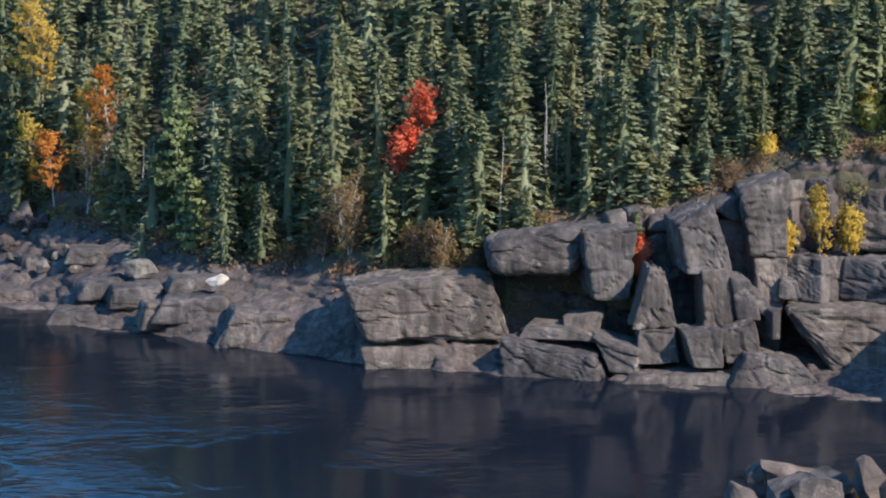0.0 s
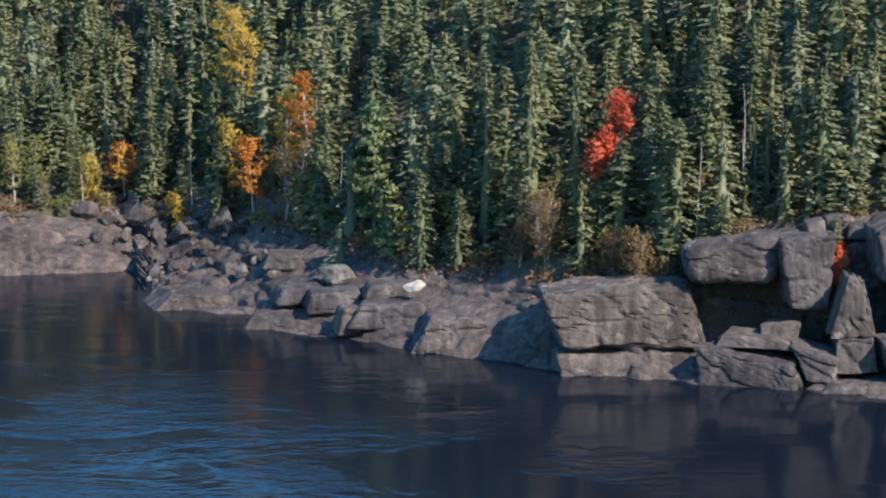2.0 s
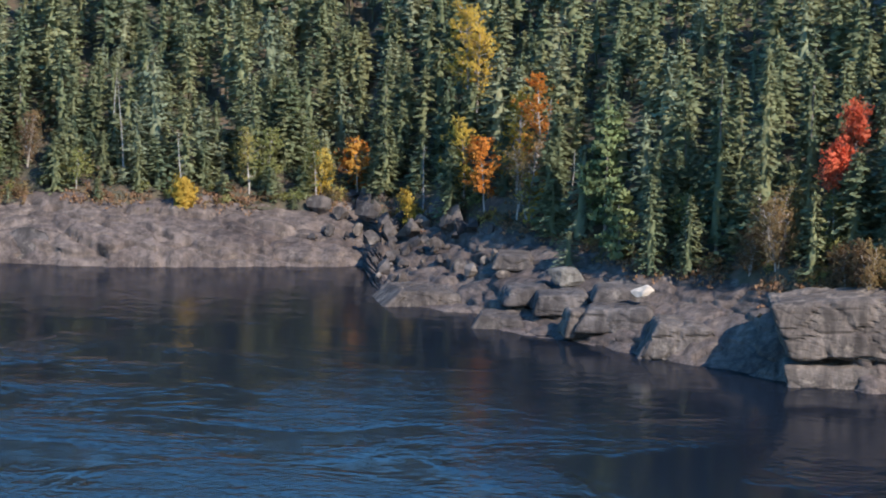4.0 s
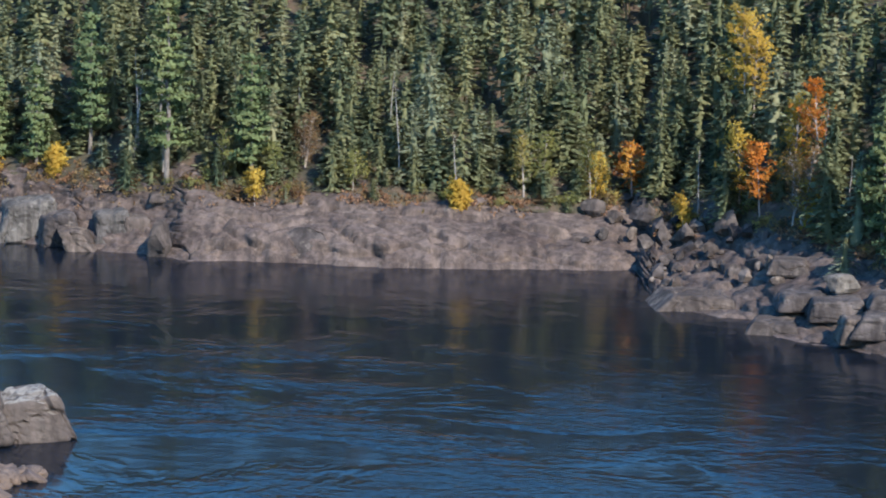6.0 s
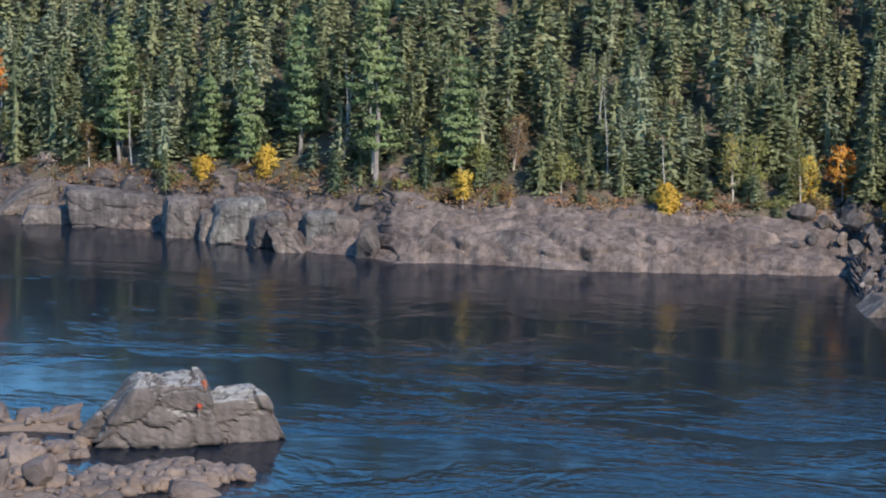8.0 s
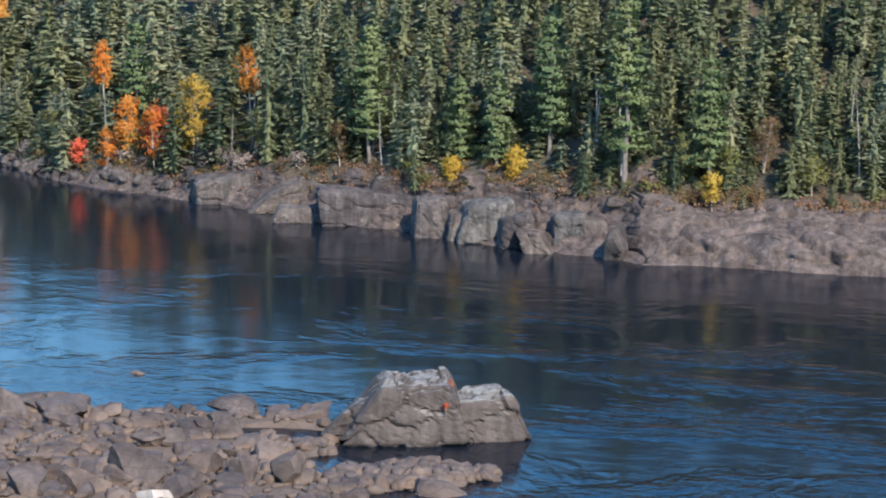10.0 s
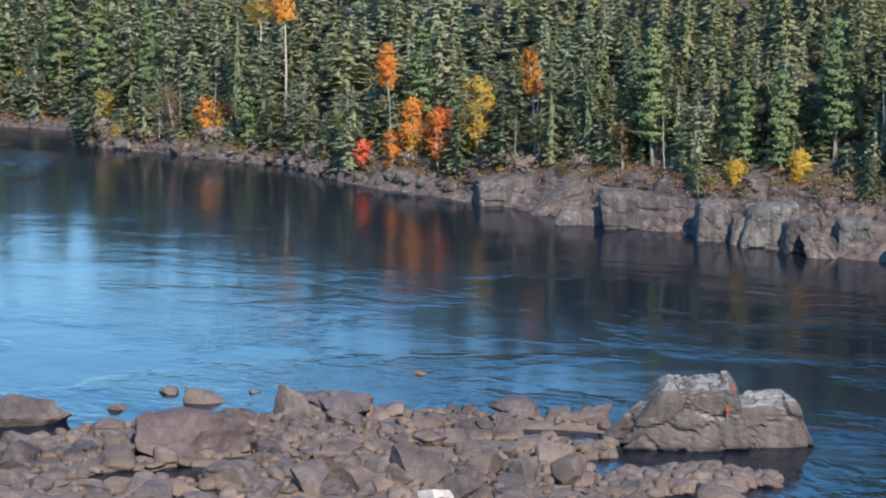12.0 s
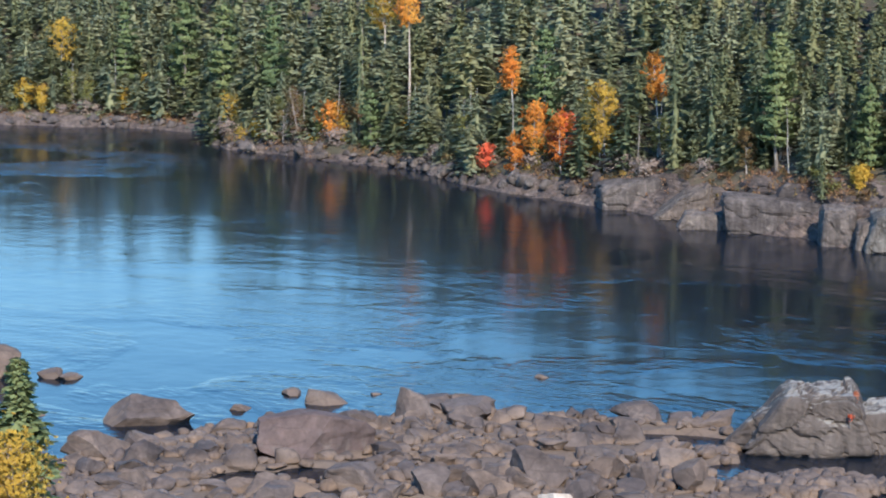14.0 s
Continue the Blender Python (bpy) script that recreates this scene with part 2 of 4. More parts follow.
def broken_solid(p, size, seed):
    """Jointed bedrock in the solid: a level for each block and the depth of the joints between blocks."""
    q = p / np.array(size)
    base = np.floor(q)
    n = len(q)
    best, second, level = np.full(n, 9.0), np.full(n, 9.0), np.zeros(n)
    for dx in (-1, 0, 1):
        for dy in (-1, 0, 1):
            for dz in (-1, 0, 1):
                c = base + (dx, dy, dz)
                key = c[:, 1] + 57.3 * c[:, 2]
                r = np.stack([hashed(c[:, 0], key, seed + i) for i in range(3)], 1)
                off = q - c - r
                far = np.abs(off).max(1) * 0.7 + np.linalg.norm(off, axis=1) * 0.5
                near = far < best
                second = np.where(near, best, np.minimum(second, far))
                tilt = (off * (np.stack([hashed(c[:, 0], key, seed + i) for i in (4, 5, 6)], 1) - 0.5)).sum(1)
                level = np.where(near, hashed(c[:, 0], key, seed + 3) - 0.5 + 1.2 * tilt, level)
                best = np.where(near, far, best)
    return level, np.clip(1 - (second - best) / 0.16, 0, 1)


def bank(az):
    """Distance of the water's edge, width of the bare rock and height of its rim at a bearing."""
    d = np.interp(az, EDGE_AZ, EDGE_D) + 1.0 * (soft_noise(az * 1.4, az * 0, 5) - 0.5) + 0.6 * (soft_noise(az * 5, az * 0, 6) - 0.5)
    return d, np.interp(az, RIM_AZ, RIM_W), np.interp(az, RIM_AZ, RIM_Z)


def tree_line(az):
    """Nearest distance at which a tree stands clear of the shore on both sides of a bearing."""
    return max(float(sum(bank(np.array(az + q))[:2])) for q in (-0.5, 0.0, 0.5)) + 1.0


# the foot of the hill, smoother than the shore
HILL_AZ = np.arange(-60, 75.1, 0.5)
HILL_D = np.convolve(np.pad(np.interp(HILL_AZ, EDGE_AZ, EDGE_D) + np.interp(HILL_AZ, RIM_AZ, RIM_W), 4, "edge"), np.ones(9) / 9, "valid")


def far_ground(az, dist):
    """Height of the far bank's ground: rock slabs or a stepped cliff to the rim, then the rising forest floor."""
    d, w, top = bank(az)
    s = dist - d
    u = np.clip(s / w, 0, 1)
    cliff = np.interp(az, [-1.6, -0.2], [1.0, 0.0])
    step = np.clip((u - 0.84) / 0.16, 0, 1)
    wall = 0.01 * np.clip(u / 0.12, 0, 1) + 0.08 * u + 0.91 * step * step * (3 - 2 * step)
    slab = u ** np.interp(az, [2, 6, 8, 9.5, 10.5, 10.9, 11.1, 11.6, 20, 21.5, 28.5, 30], [0.85, 0.95, 1.15, 1.4, 1.9, 1.4, 0.7, 0.55, 0.55, 1.3, 1.3, 0.95])
    rock = top * (cliff * wall + (1 - cliff) * slab)
    wood = np.minimum(np.maximum(np.minimum(s - w, dist - np.interp(az, HILL_AZ, HILL_D) + 2), 0), 110) * np.interp(az, [-8, 22, 30, 36], [0.38, 0.38, 0.24, 0.15])
    wood = wood + np.clip(s - w - 14, 0, 96) * np.interp(az, [26, 33], [0.0, 0.11])
    return np.where(s < 0, np.maximum(s * 0.5, -3), rock + wood)


def ground_at(x, y):
    return float(far_ground(np.array([math.degrees(math.atan2(-x, y))]), np.array([math.hypot(x, y)]))[0])


# ---- mesh helpers ----
def mesh_of(name, verts, faces, material, smooth=False):
    """A mesh from arrays of places and of faces that all have the same number of corners."""
    verts, faces = np.asarray(verts, np.float32), np.asarray(faces, np.int32)
    me = bpy.data.meshes.new(name)
    me.vertices.add(len(verts))
    me.vertices.foreach_set("co", verts.ravel())
    me.loops.add(faces.size)
    me.loops.foreach_set("vertex_index", np.ascontiguousarray(faces).ravel())
    me.polygons.add(len(faces))
    me.polygons.foreach_set("loop_start", np.arange(len(faces), dtype=np.int32) * faces.shape[1])
    for m in material if isinstance(material, (list, tuple)) else [material]:
        me.materials.append(m)
    if smooth:
        me.polygons.foreach_set("use_smooth", [True] * len(me.polygons))
    me.update(calc_edges=True)
    return me


def part(name, mesh, parent, label=""):
    ob = new(name, mesh)
    ob.parent = parent
    if label:
        tagged(ob, label)
    return ob


def grid_faces(rows, cols):
    i = np.arange(rows - 1)[:, None] * cols + np.arange(cols - 1)[None]
    return np.stack([i, i + 1, i + cols + 1, i + cols], -1).reshape(-1, 4)


def sheet(name, az, dist, z, material):
    """A ground sheet over bearings and distances."""
    x, y = -dist * np.sin(np.radians(az)), dist * np.cos(np.radians(az))
    return mesh_of(name, np.stack([x, y, z], -1).reshape(-1, 3), grid_faces(*az.shape)[:, ::-1], material)


# ---- the large structure ----
def build_far_bank():
    bearings = np.concatenate([np.arange(-60, -11.5, 0.5), np.arange(-11.5, 45, 0.06), np.arange(45, 75.1, 0.5)])
    steps = np.concatenate([[-0.5, -0.2, -0.05], np.sort(np.concatenate([np.linspace(0, 1, 100), np.linspace(0.82, 1.0, 55)])), [1.1, 1.25, 1.5]])
    az, u = np.meshgrid(bearings, steps, indexing="ij")
    d, w, top = bank(az)
    dist = d + u * w
    z = far_ground(az, dist)
    east, north = -np.sin(np.radians(az)), np.cos(np.radians(az))
    p = np.stack([dist * east, dist * north, z], -1)
    side, up = np.gradient(p, axis=0), np.gradient(p, axis=1)
    normal = np.cross(up, side)
    normal /= np.linalg.norm(normal, axis=-1, keepdims=True) + 1e-9
    normal *= np.sign(normal[..., 2:] + 1e-6)
    flat = p.reshape(-1, 3)
    # joints run with the river, dipping gently
    dip = np.stack([flat[:, 0] + 0.3 * flat[:, 2], flat[:, 1], flat[:, 2] + 0.16 * flat[:, 0]], 1)
    dip += 0.9 * (np.stack([soft_noise(flat[:, 0] / 2.3, flat[:, 1] / 2.3 + flat[:, 2], i) for i in (51, 52, 53)], 1) - 0.5)
    big, joint = broken_solid(dip, (7.5, 3.6, 1.5), 11)
    mid, crack = broken_solid(dip, (2.8, 1.5, 0.65), 31)
    small, chip = broken_solid(dip, (1.1, 0.7, 0.3), 61)
    worn = np.interp(az, [1, 2.5, 8, 9.5, 11.2, 12, 20, 21.5], [1.0, 0.4, 0.4, 1.0, 1.0, 0.5, 0.5, 0.9]).ravel()
    lump = (1.05 * big - 0.7 * joint + worn * (0.55 * mid - 0.35 * crack + 0.2 * small - 0.1 * chip)).reshape(az.shape)
    lump += 0.5 * (soft_noise(flat[:, 0] / 3.1, flat[:, 1] / 3.1 + flat[:, 2] / 2, 3) - 0.5).reshape(az.shape)
    size = np.clip(u / 0.08 + 0.35, 0, 1) * np.clip((1.15 - u) / 0.15, 0.0, 1) * np.interp(az, [-12, -1, 1, 6, 7.5, 11, 12.5, 20, 22, 29, 31], [0.35, 0.45, 0.4, 0.4, 0.5, 0.6, 0.6, 0.65, 0.7, 0.7, 0.6])
    p += normal * (lump * size)[..., None]
    ob = new("ground_far_bank", mesh_of("ground_far_bank", p.reshape(-1, 3), grid_faces(*az.shape)[:, ::-1], BANK_ROCK))
    tagged(ob, "bare grey granite river bank with joints and ledges", "rock bank", kind="structure")
    bearings = np.concatenate([np.arange(-60, -11.5, 1.0), np.arange(-11.5, 45, 0.12), np.arange(45, 75.1, 1.0)])
    steps = np.concatenate([[-1.2, -0.6], np.arange(0, 12, 0.7), np.arange(12, 40, 2), np.arange(40, 120, 5), [130, 160, 200, 260, 400, 900, 2400]])
    az, s = np.meshgrid(bearings, steps, indexing="ij")
    d, w, _ = bank(az)
    dist = d + w + s
    x, y = -dist * np.sin(np.radians(az)), dist * np.cos(np.radians(az))
    z = far_ground(az, dist) + np.clip(s * 0.4 + 0.1, -0.5, 0.25) + 0.9 * (soft_noise(x / 2.2, y / 2.2, 77) - 0.55) * np.clip(s + 1.5, 0, 1)
    ob = new("ground_forest", sheet("ground_forest", az, dist, z, SOIL))
    tagged(ob, "brown forest floor with moss and fallen needles", "forest floor", kind="structure")


def build_near_bank():
    az, d = np.meshgrid(np.arange(-180, 181, 1.0), np.array([0, 5, 15, 30, 40, 50, 60, 70, 80, 90, 100, 110, 120, 124, 130]), indexing="ij")
    open_side = np.clip((110 - np.abs(az - 5)) / 30, 0, 1)
    fall = 33.5 * np.clip(1 - d / 122, -0.08, 1)
    z = fall * open_side + 33.5 * (1 - open_side) + 1.5 * (soft_noise(d * np.sin(np.radians(az)) / 12, d * np.cos(np.radians(az)) / 12, 8) - 0.5) * np.clip(d / 10, 0, 1)
    z = z + 6.5 * np.exp(-((az - 47) / 3.2) ** 2 - ((d - 72) / 22) ** 2)
    ob = new("ground_near_bank", sheet("ground_near_bank", az, d, z, SOIL))
    ob.data.polygons.foreach_set("use_smooth", [True] * len(ob.data.polygons))
    tagged(ob, "brown slope of the near river bank", "river bank", kind="structure")


def build_water():
    bm = bmesh.new()
    bmesh.ops.create_circle(bm, cap_ends=True, segments=96, radius=3000)
    me = bpy.data.meshes.new("water")
    bm.to_mesh(me)
    bm.free()
    me.materials.append(WATER)
    tagged(new("water", me), "dark river water with slow current ripples", "river", kind="structure")


build_water()
build_far_bank()
build_near_bank()


# ---- rocks ----
def rock_data(name, seed, material, cuts=14, level=3, rough=0.06):
    """A boulder about 1 wide, its base at z = 0: a ball cut flat on many sides, then worn."""
    rnd = random.Random(seed)
    bm = bmesh.new()
    bmesh.ops.create_icosphere(bm, subdivisions=level, radius=0.8)
    planes = []
    for _ in range(cuts):
        n = Vector((rnd.gauss(0, 1), rnd.gauss(0, 1), rnd.gauss(0, 0.8))).normalized()
        planes.append((n, rnd.uniform(0.33, 0.5)))
    off = Vector((seed * 3.1, seed * 1.7, 0))
    for v in bm.verts:
        for n, h in planes:
            over = v.co.dot(n) - h
            if over > 0:
                v.co -= n * over
    low = -0.42
    for v in bm.verts:
        v.co += v.co.normalized() * rough * (noise.fractal(v.co * 2.6 + off, 0.9, 2.1, 3))
        v.co.z = (max(v.co.z, low) - low) / 0.86
    me = bpy.data.meshes.new(name)
    bm.to_mesh(me)
    bm.free()
    me.materials.append(material)
    return me


BOULDERS = [rock_data("boulder", 100 + i, BAR_ROCK, cuts=10 + i % 6, rough=0.05) for i in range(12)]
GREY_BOULDERS = [rock_data("boulder", 150 + i, ROCK, cuts=10 + i % 6, rough=0.05) for i in range(8)]


def facing(x, y):
    """The turn that sets a block square to the river."""
    return math.degrees(math.atan2(-x, y))


def set_rock(mesh, name, x, y, z, w, d, h, turn, label, group="", category="rock"):
    ob = new(name, mesh)
    ob.matrix_basis = pose(x, y, z, 0, 0, turn) @ Matrix.Diagonal((w, d, h, 1))
    return tagged(ob, label, category, group)


def rock_heap(name, pieces, material, seed, label):
    """Many small stones as one mesh."""
    arrays = []
    for i in range(6):
        me = rock_data("stone", seed + i, material, cuts=11, level=2)
        v, f = np.zeros(len(me.vertices) * 3), np.zeros(len(me.polygons) * 3, np.int32)
        me.vertices.foreach_get("co", v), me.polygons.foreach_get("vertices", f)
        arrays.append((v.reshape(-1, 3), f.reshape(-1, 3)))
        bpy.data.meshes.remove(me)
    verts, faces, base = [], [], 0
    for k, (x, y, z, w, d, h, turn) in enumerate(pieces):
        v, f = arrays[k % len(arrays)]
        c, s = math.cos(radians(turn)), math.sin(radians(turn))
        q = v * (w, d, h)
        verts.append(np.stack([q[:, 0] * c - q[:, 1] * s + x, q[:, 0] * s + q[:, 1] * c + y, q[:, 2] + z], 1))
        faces.append(f + base)
        base += len(v)
    ob = new(name, mesh_of(name, np.concatenate(verts), np.concatenate(faces), material))
    return tagged(ob, label, "stones", kind="stuff")


# joint blocks: x, y, z of the base, width, depth, height, left and right end of the top in widths from the middle,
# rise of the top to the right in heights, turn to the right of square, radius of the worn edges
CLIFF_WEST = [
    (-0.7, 191.1, 1.8, 10.6, 7, 4.8, -0.64, 0.38, 0.17, 6, 0.54), (-0.6, 191.0, -0.6, 10.6, 8, 2.1, -0.53, 0.51, 0.0, 4, 0.3), (8.4, 186.2, -0.3, 7.2, 6, 2.9, -0.54, 0.41, -0.33, -14, 0.36),
    (8.7, 187.0, 2.4, 6.1, 4, 0.9, -0.43, 0.14, -0.12, -10, 0.18), (10.2, 188.1, 2.7, 2.5, 3, 1.4, -0.59, 0.58, 0.19, -8, 0.18), (6.7, 190.8, 6.5, 6.7, 6, 3.7, -0.53, 0.56, 0.26, 4, 1.2),
    (11.7, 189.8, 5.0, 2.7, 6, 5.4, -0.88, 0.78, 0.08, 12, 0.3),
]
CLIFF_SPIRES = [
    (14.9, 185.9, 3.4, 3.4, 3.5, 4.3, -0.13, 0.2, -0.03, 8, 0.18), (15.2, 185.6, 1.0, 3.0, 4, 2.5, -0.48, 0.38, 0.03, 4, 0.18), (13.2, 185.2, 0.3, 2.0, 4, 2.6, -1.27, 0.53, -0.31, -12, 0.24),
    (18.6, 187.5, 7.2, 3.4, 5, 4.9, -0.71, 0.12, 0.26, 14, 0.3), (19.4, 186.2, 3.4, 2.2, 4, 4.4, -0.6, 0.43, 0.05, 10, 0.18), (21.5, 186.0, 4.0, 1.7, 4, 3.1, -0.82, 0.09, -0.09, 10, 0.24),
    (23.1, 186.6, 4.2, 1.2, 4, 2.1, -1.47, -0.67, -0.09, 10, 0.18), (23.2, 189.3, 8.1, 2.7, 5, 6.1, -0.74, 0.57, 0.22, 8, 0.24),
]
CLIFF_TOP = [
    (23.2, 188.5, 4.2, 1.8, 5, 3.9, -0.68, 0.73, 0.0, 10, 0.24), (21.1, 190.6, 10.5, 0.7, 4, 1.9, -3.08, 0.45, 0.38, 6, 0.24), (12.7, 191.1, 9.7, 1.4, 3, 1.4, -0.63, 0.37, 0.29, 6, 0.24),
    (13.9, 191.7, 9.8, 1.1, 3, 1.5, -0.66, 0.34, 0.14, 10, 0.24), (18.2, 192.0, 10.3, 2.7, 4, 1.5, -0.6, 0.49, 0.46, 8, 0.3), (15.8, 191.9, 9.5, 1.9, 3, 1.4, -0.38, 0.4, 0.19, 0, 0.3),
    (16.8, 191.5, 2.5, 4.0, 3, 7.2, -0.56, 0.39, 0.08, 0, 0.3),
]
CLIFF_FOOT = [
    (18.4, 183.7, 1.0, 2.1, 3.5, 2.7, -0.85, 0.48, 0.08, 12, 0.12), (21.1, 184.2, 1.2, 2.7, 3.5, 3.1, -0.62, 0.24, 0.25, 8, 0.18), (16.7, 183.5, -0.5, 9.7, 5, 1.2, -0.33, 0.44, 0.09, 2, 0.3),
    (23.2, 182.7, -0.5, 7.1, 5, 2.8, -0.31, 0.26, -0.32, 8, 0.36), (23.2, 183.6, 2.9, 0.6, 2, 2.1, -0.44, 0.68, 0.07, 16, 0.09), (24.6, 186.9, 5.3, 1.8, 3, 1.5, -0.39, 0.31, -0.13, 10, 0.18),
    (31.1, 186.0, -0.7, 6.0, 6, 5.7, -1.17, 0.47, 0.01, 10, 0.54),
]
CLIFF_EAST = [
    (25.7, 192.0, 8.2, 2.0, 6, 5.2, -0.51, 0.37, -0.07, -40, 0.24), (28.4, 192.8, 8.1, 3.5, 6, 5.5, -0.55, 0.37, 0.12, -30, 0.3), (32.3, 192.1, 8.3, 5.9, 7, 4.4, -0.49, 0.48, 0.03, -24, 0.36),
    (27.0, 189.6, 4.7, 4.4, 6, 3.4, -0.54, 0.42, 0.02, -28, 0.24), (31.7, 189.0, 4.8, 6.3, 6, 3.2, -0.49, 0.48, -0.02, -26, 0.3), (20.7, 191.1, 0.3, 9.0, 5, 11.4, -0.4, 0.46, 0.17, -10, 0.3),
]
BLUFF = [
    (-143.9, 248.8, -0.5, 6.9, 6, 4.1, -0.45, 0.57, 0.26, 8, 0.72), (-142.1, 252.7, -0.5, 4.3, 5, 4.3, -0.54, 1.27, 0.47, 16, 0.81), (-147.3, 250.6, -0.5, 2.3, 2.5, 2.5, -0.36, 0.36, 0.07, 0, 0.27),
    (-135.0, 244.6, -0.5, 7.5, 5, 4.0, -0.01, 0.42, 0.29, 6, 0.81), (-128.5, 238.4, -0.5, 7.0, 4, 2.1, -0.33, 0.32, 0.01, 0, 0.36), (-121.7, 240.5, -0.5, 10.3, 6, 4.3, -0.56, 0.58, -0.21, 4, 0.81),
    (-112.1, 235.1, -0.5, 4.3, 4, 4.3, -0.38, 0.35, 0.03, 8, 0.54),
]
BLUFF_EAST = [
    (-108.6, 234.4, -0.5, 2.9, 4, 3.4, -0.41, 0.43, 0.11, 8, 0.54), (-105.9, 233.8, -0.5, 5.6, 5, 4.8, -0.33, 0.54, 0.13, 6, 0.72), (-97.8, 230.0, -0.5, 3.0, 4, 2.6, -0.97, -0.1, -0.09, -8, 0.45),
    (-96.7, 233.2, -0.5, 3.5, 4, 4.1, -0.44, 0.48, 0.09, 6, 0.54), (-94.4, 233.9, -0.5, 3.1, 3, 3.5, -0.43, 0.39, -0.03, 14, 0.36), (-101.5, 232.2, -0.5, 3.8, 4, 3.8, -0.44, 0.37, 0.13, 10, 0.63),
]
BLUFF_TOP = [
    (-120.5, 244.8, 3.0, 6.6, 4, 1.8, -0.36, 0.46, 0.12, 4, 0.48), (-132.0, 246.3, 1.8, 2.6, 3, 1.5, -0.59, 0.41, 0.21, 0, 0.42), (-109.3, 242.3, 2.8, 3.4, 4, 1.5, -0.44, 0.43, -0.05, 6, 0.42),
    (-104.5, 242.1, 2.6, 2.6, 4, 1.6, -0.47, 0.36, 0.12, 10, 0.36), (-100.0, 240.2, 2.4, 3.5, 4, 2.0, -0.45, 0.33, 0.1, 12, 0.54), (-114.8, 244.0, 3.1, 2.0, 3, 1.9, -0.39, 0.37, 0.11, 8, 0.36),
    (-93.0, 237.8, 3.8, 3.3, 4, 1.1, -0.41, 0.42, 0.08, 0, 0.42),
]
# slabs: x, y, z of the base, width, depth, height, lean in degrees, width of the top as a part of the base
SHELF = [
    (-29.7, 219.5, 2.8, 4.3, 4.0, 1.8, -8, 0.7), (-24.4, 207.8, 1.2, 4.9, 4.0, 2.2, 0, 0.8), (-37.0, 217.8, -0.8, 10.5, 6.0, 2.6, -4, 0.5),
    (-19.4, 202.6, 0.8, 6.6, 4.0, 2.6, 5, 0.7), (-14.2, 198.0, -0.4, 6.8, 5.0, 3.9, 12, 0.5), (-27.5, 210.7, 1.3, 4.6, 3.0, 2.0, 0, 0.7),
    (-29.2, 207.2, -0.5, 5.4, 4.0, 2.0, 0, 0.6), (-19.4, 206.8, 2.5, 5.3, 4.0, 1.7, 3, 0.8), (-21.6, 203.0, 0.2, 4.8, 3.0, 2.8, 0, 0.7),
]


def block_data(name, seed, material, w, d, h, left=-0.4, right=0.4, rise=0.0, edge=0.4, relief=1.0):
    """A joint block in metres, its base at z = 0: a box with worn edges, narrowed or leaned to its top, stepped along its joints."""
    n = int(min(30, max(9, max(w, d, h) / 0.3)))
    bm = bmesh.new()
    bmesh.ops.create_cube(bm, size=2.0)
    bmesh.ops.subdivide_edges(bm, edges=bm.edges[:], cuts=n, use_grid_fill=True)
    p = np.array([v.co for v in bm.verts])
    half = np.array((w, d, h)) / 2
    p = np.sign(p) * (1 - (1 - np.abs(p)) ** 1.35) * half
    core = np.clip(p, -np.maximum(half - edge, 0.05), np.maximum(half - edge, 0.05))
    out = p - core
    reach = np.linalg.norm(out, axis=1, keepdims=True) + 1e-6
    p = core + out / reach * np.minimum(reach, edge)
    out = p / half
    out = out * np.abs(out) ** 3
    out /= np.linalg.norm(out, axis=1, keepdims=True) + 1e-6
    q = p + seed * 13.7
    q = q + 0.7 * (np.stack([soft_noise(q[:, 0] / 1.7 + q[:, 1] / 2.1, q[:, 2] / 1.7 - q[:, 1] / 2.3, seed + i) for i in (1, 2, 3)], 1) - 0.5)
    level, joint = broken_solid(q, (3.3, 2.6, 2.1), seed)
    fine, crack = broken_solid(q, (1.2, 1.0, 0.8), seed + 9)
    push = 0.2 * level - 0.2 * joint + 0.05 * fine - 0.05 * crack
    push += 0.22 * (soft_noise(q[:, 0] / 2.4 + q[:, 1] / 3, q[:, 2] / 2.4 + q[:, 1] / 4, seed + 5) - 0.5)
    p = p + out * (push * relief * min(1.0, min(w, h) / 3.0))[:, None]
    k = np.clip(p[:, 2] / h + 0.5, 0, 1.1)
    u = p[:, 0] / w + 0.5
    low = -0.5 + (left + 0.5) * k
    x = w * (low + (0.5 + (right - 0.5) * k - low) * u)
    top = 1 - abs(rise) * np.clip(1 - u if rise > 0 else u, 0, 1)
    co = np.stack([x, p[:, 1] + 0.1 * d * k, h * k * top], 1)
    for v, c in zip(bm.verts, co):
        v.co = c
    me = bpy.data.meshes.new(name)
    bm.to_mesh(me)
    bm.free()
    me.materials.append(material)
    return me


def set_block(row, seed, material, label, group, relief=1.0, name="rock_block", category="rock"):
    x, y, z, w, d, h, left, right, rise, turn, edge = row
    ob = new(name, block_data(name, seed, material, w, d, h, left, right, rise, edge, relief))
    ob.matrix_basis = pose(x, y, z, 0, 0, facing(x, y) + turn)
    return tagged(ob, label, category, group)


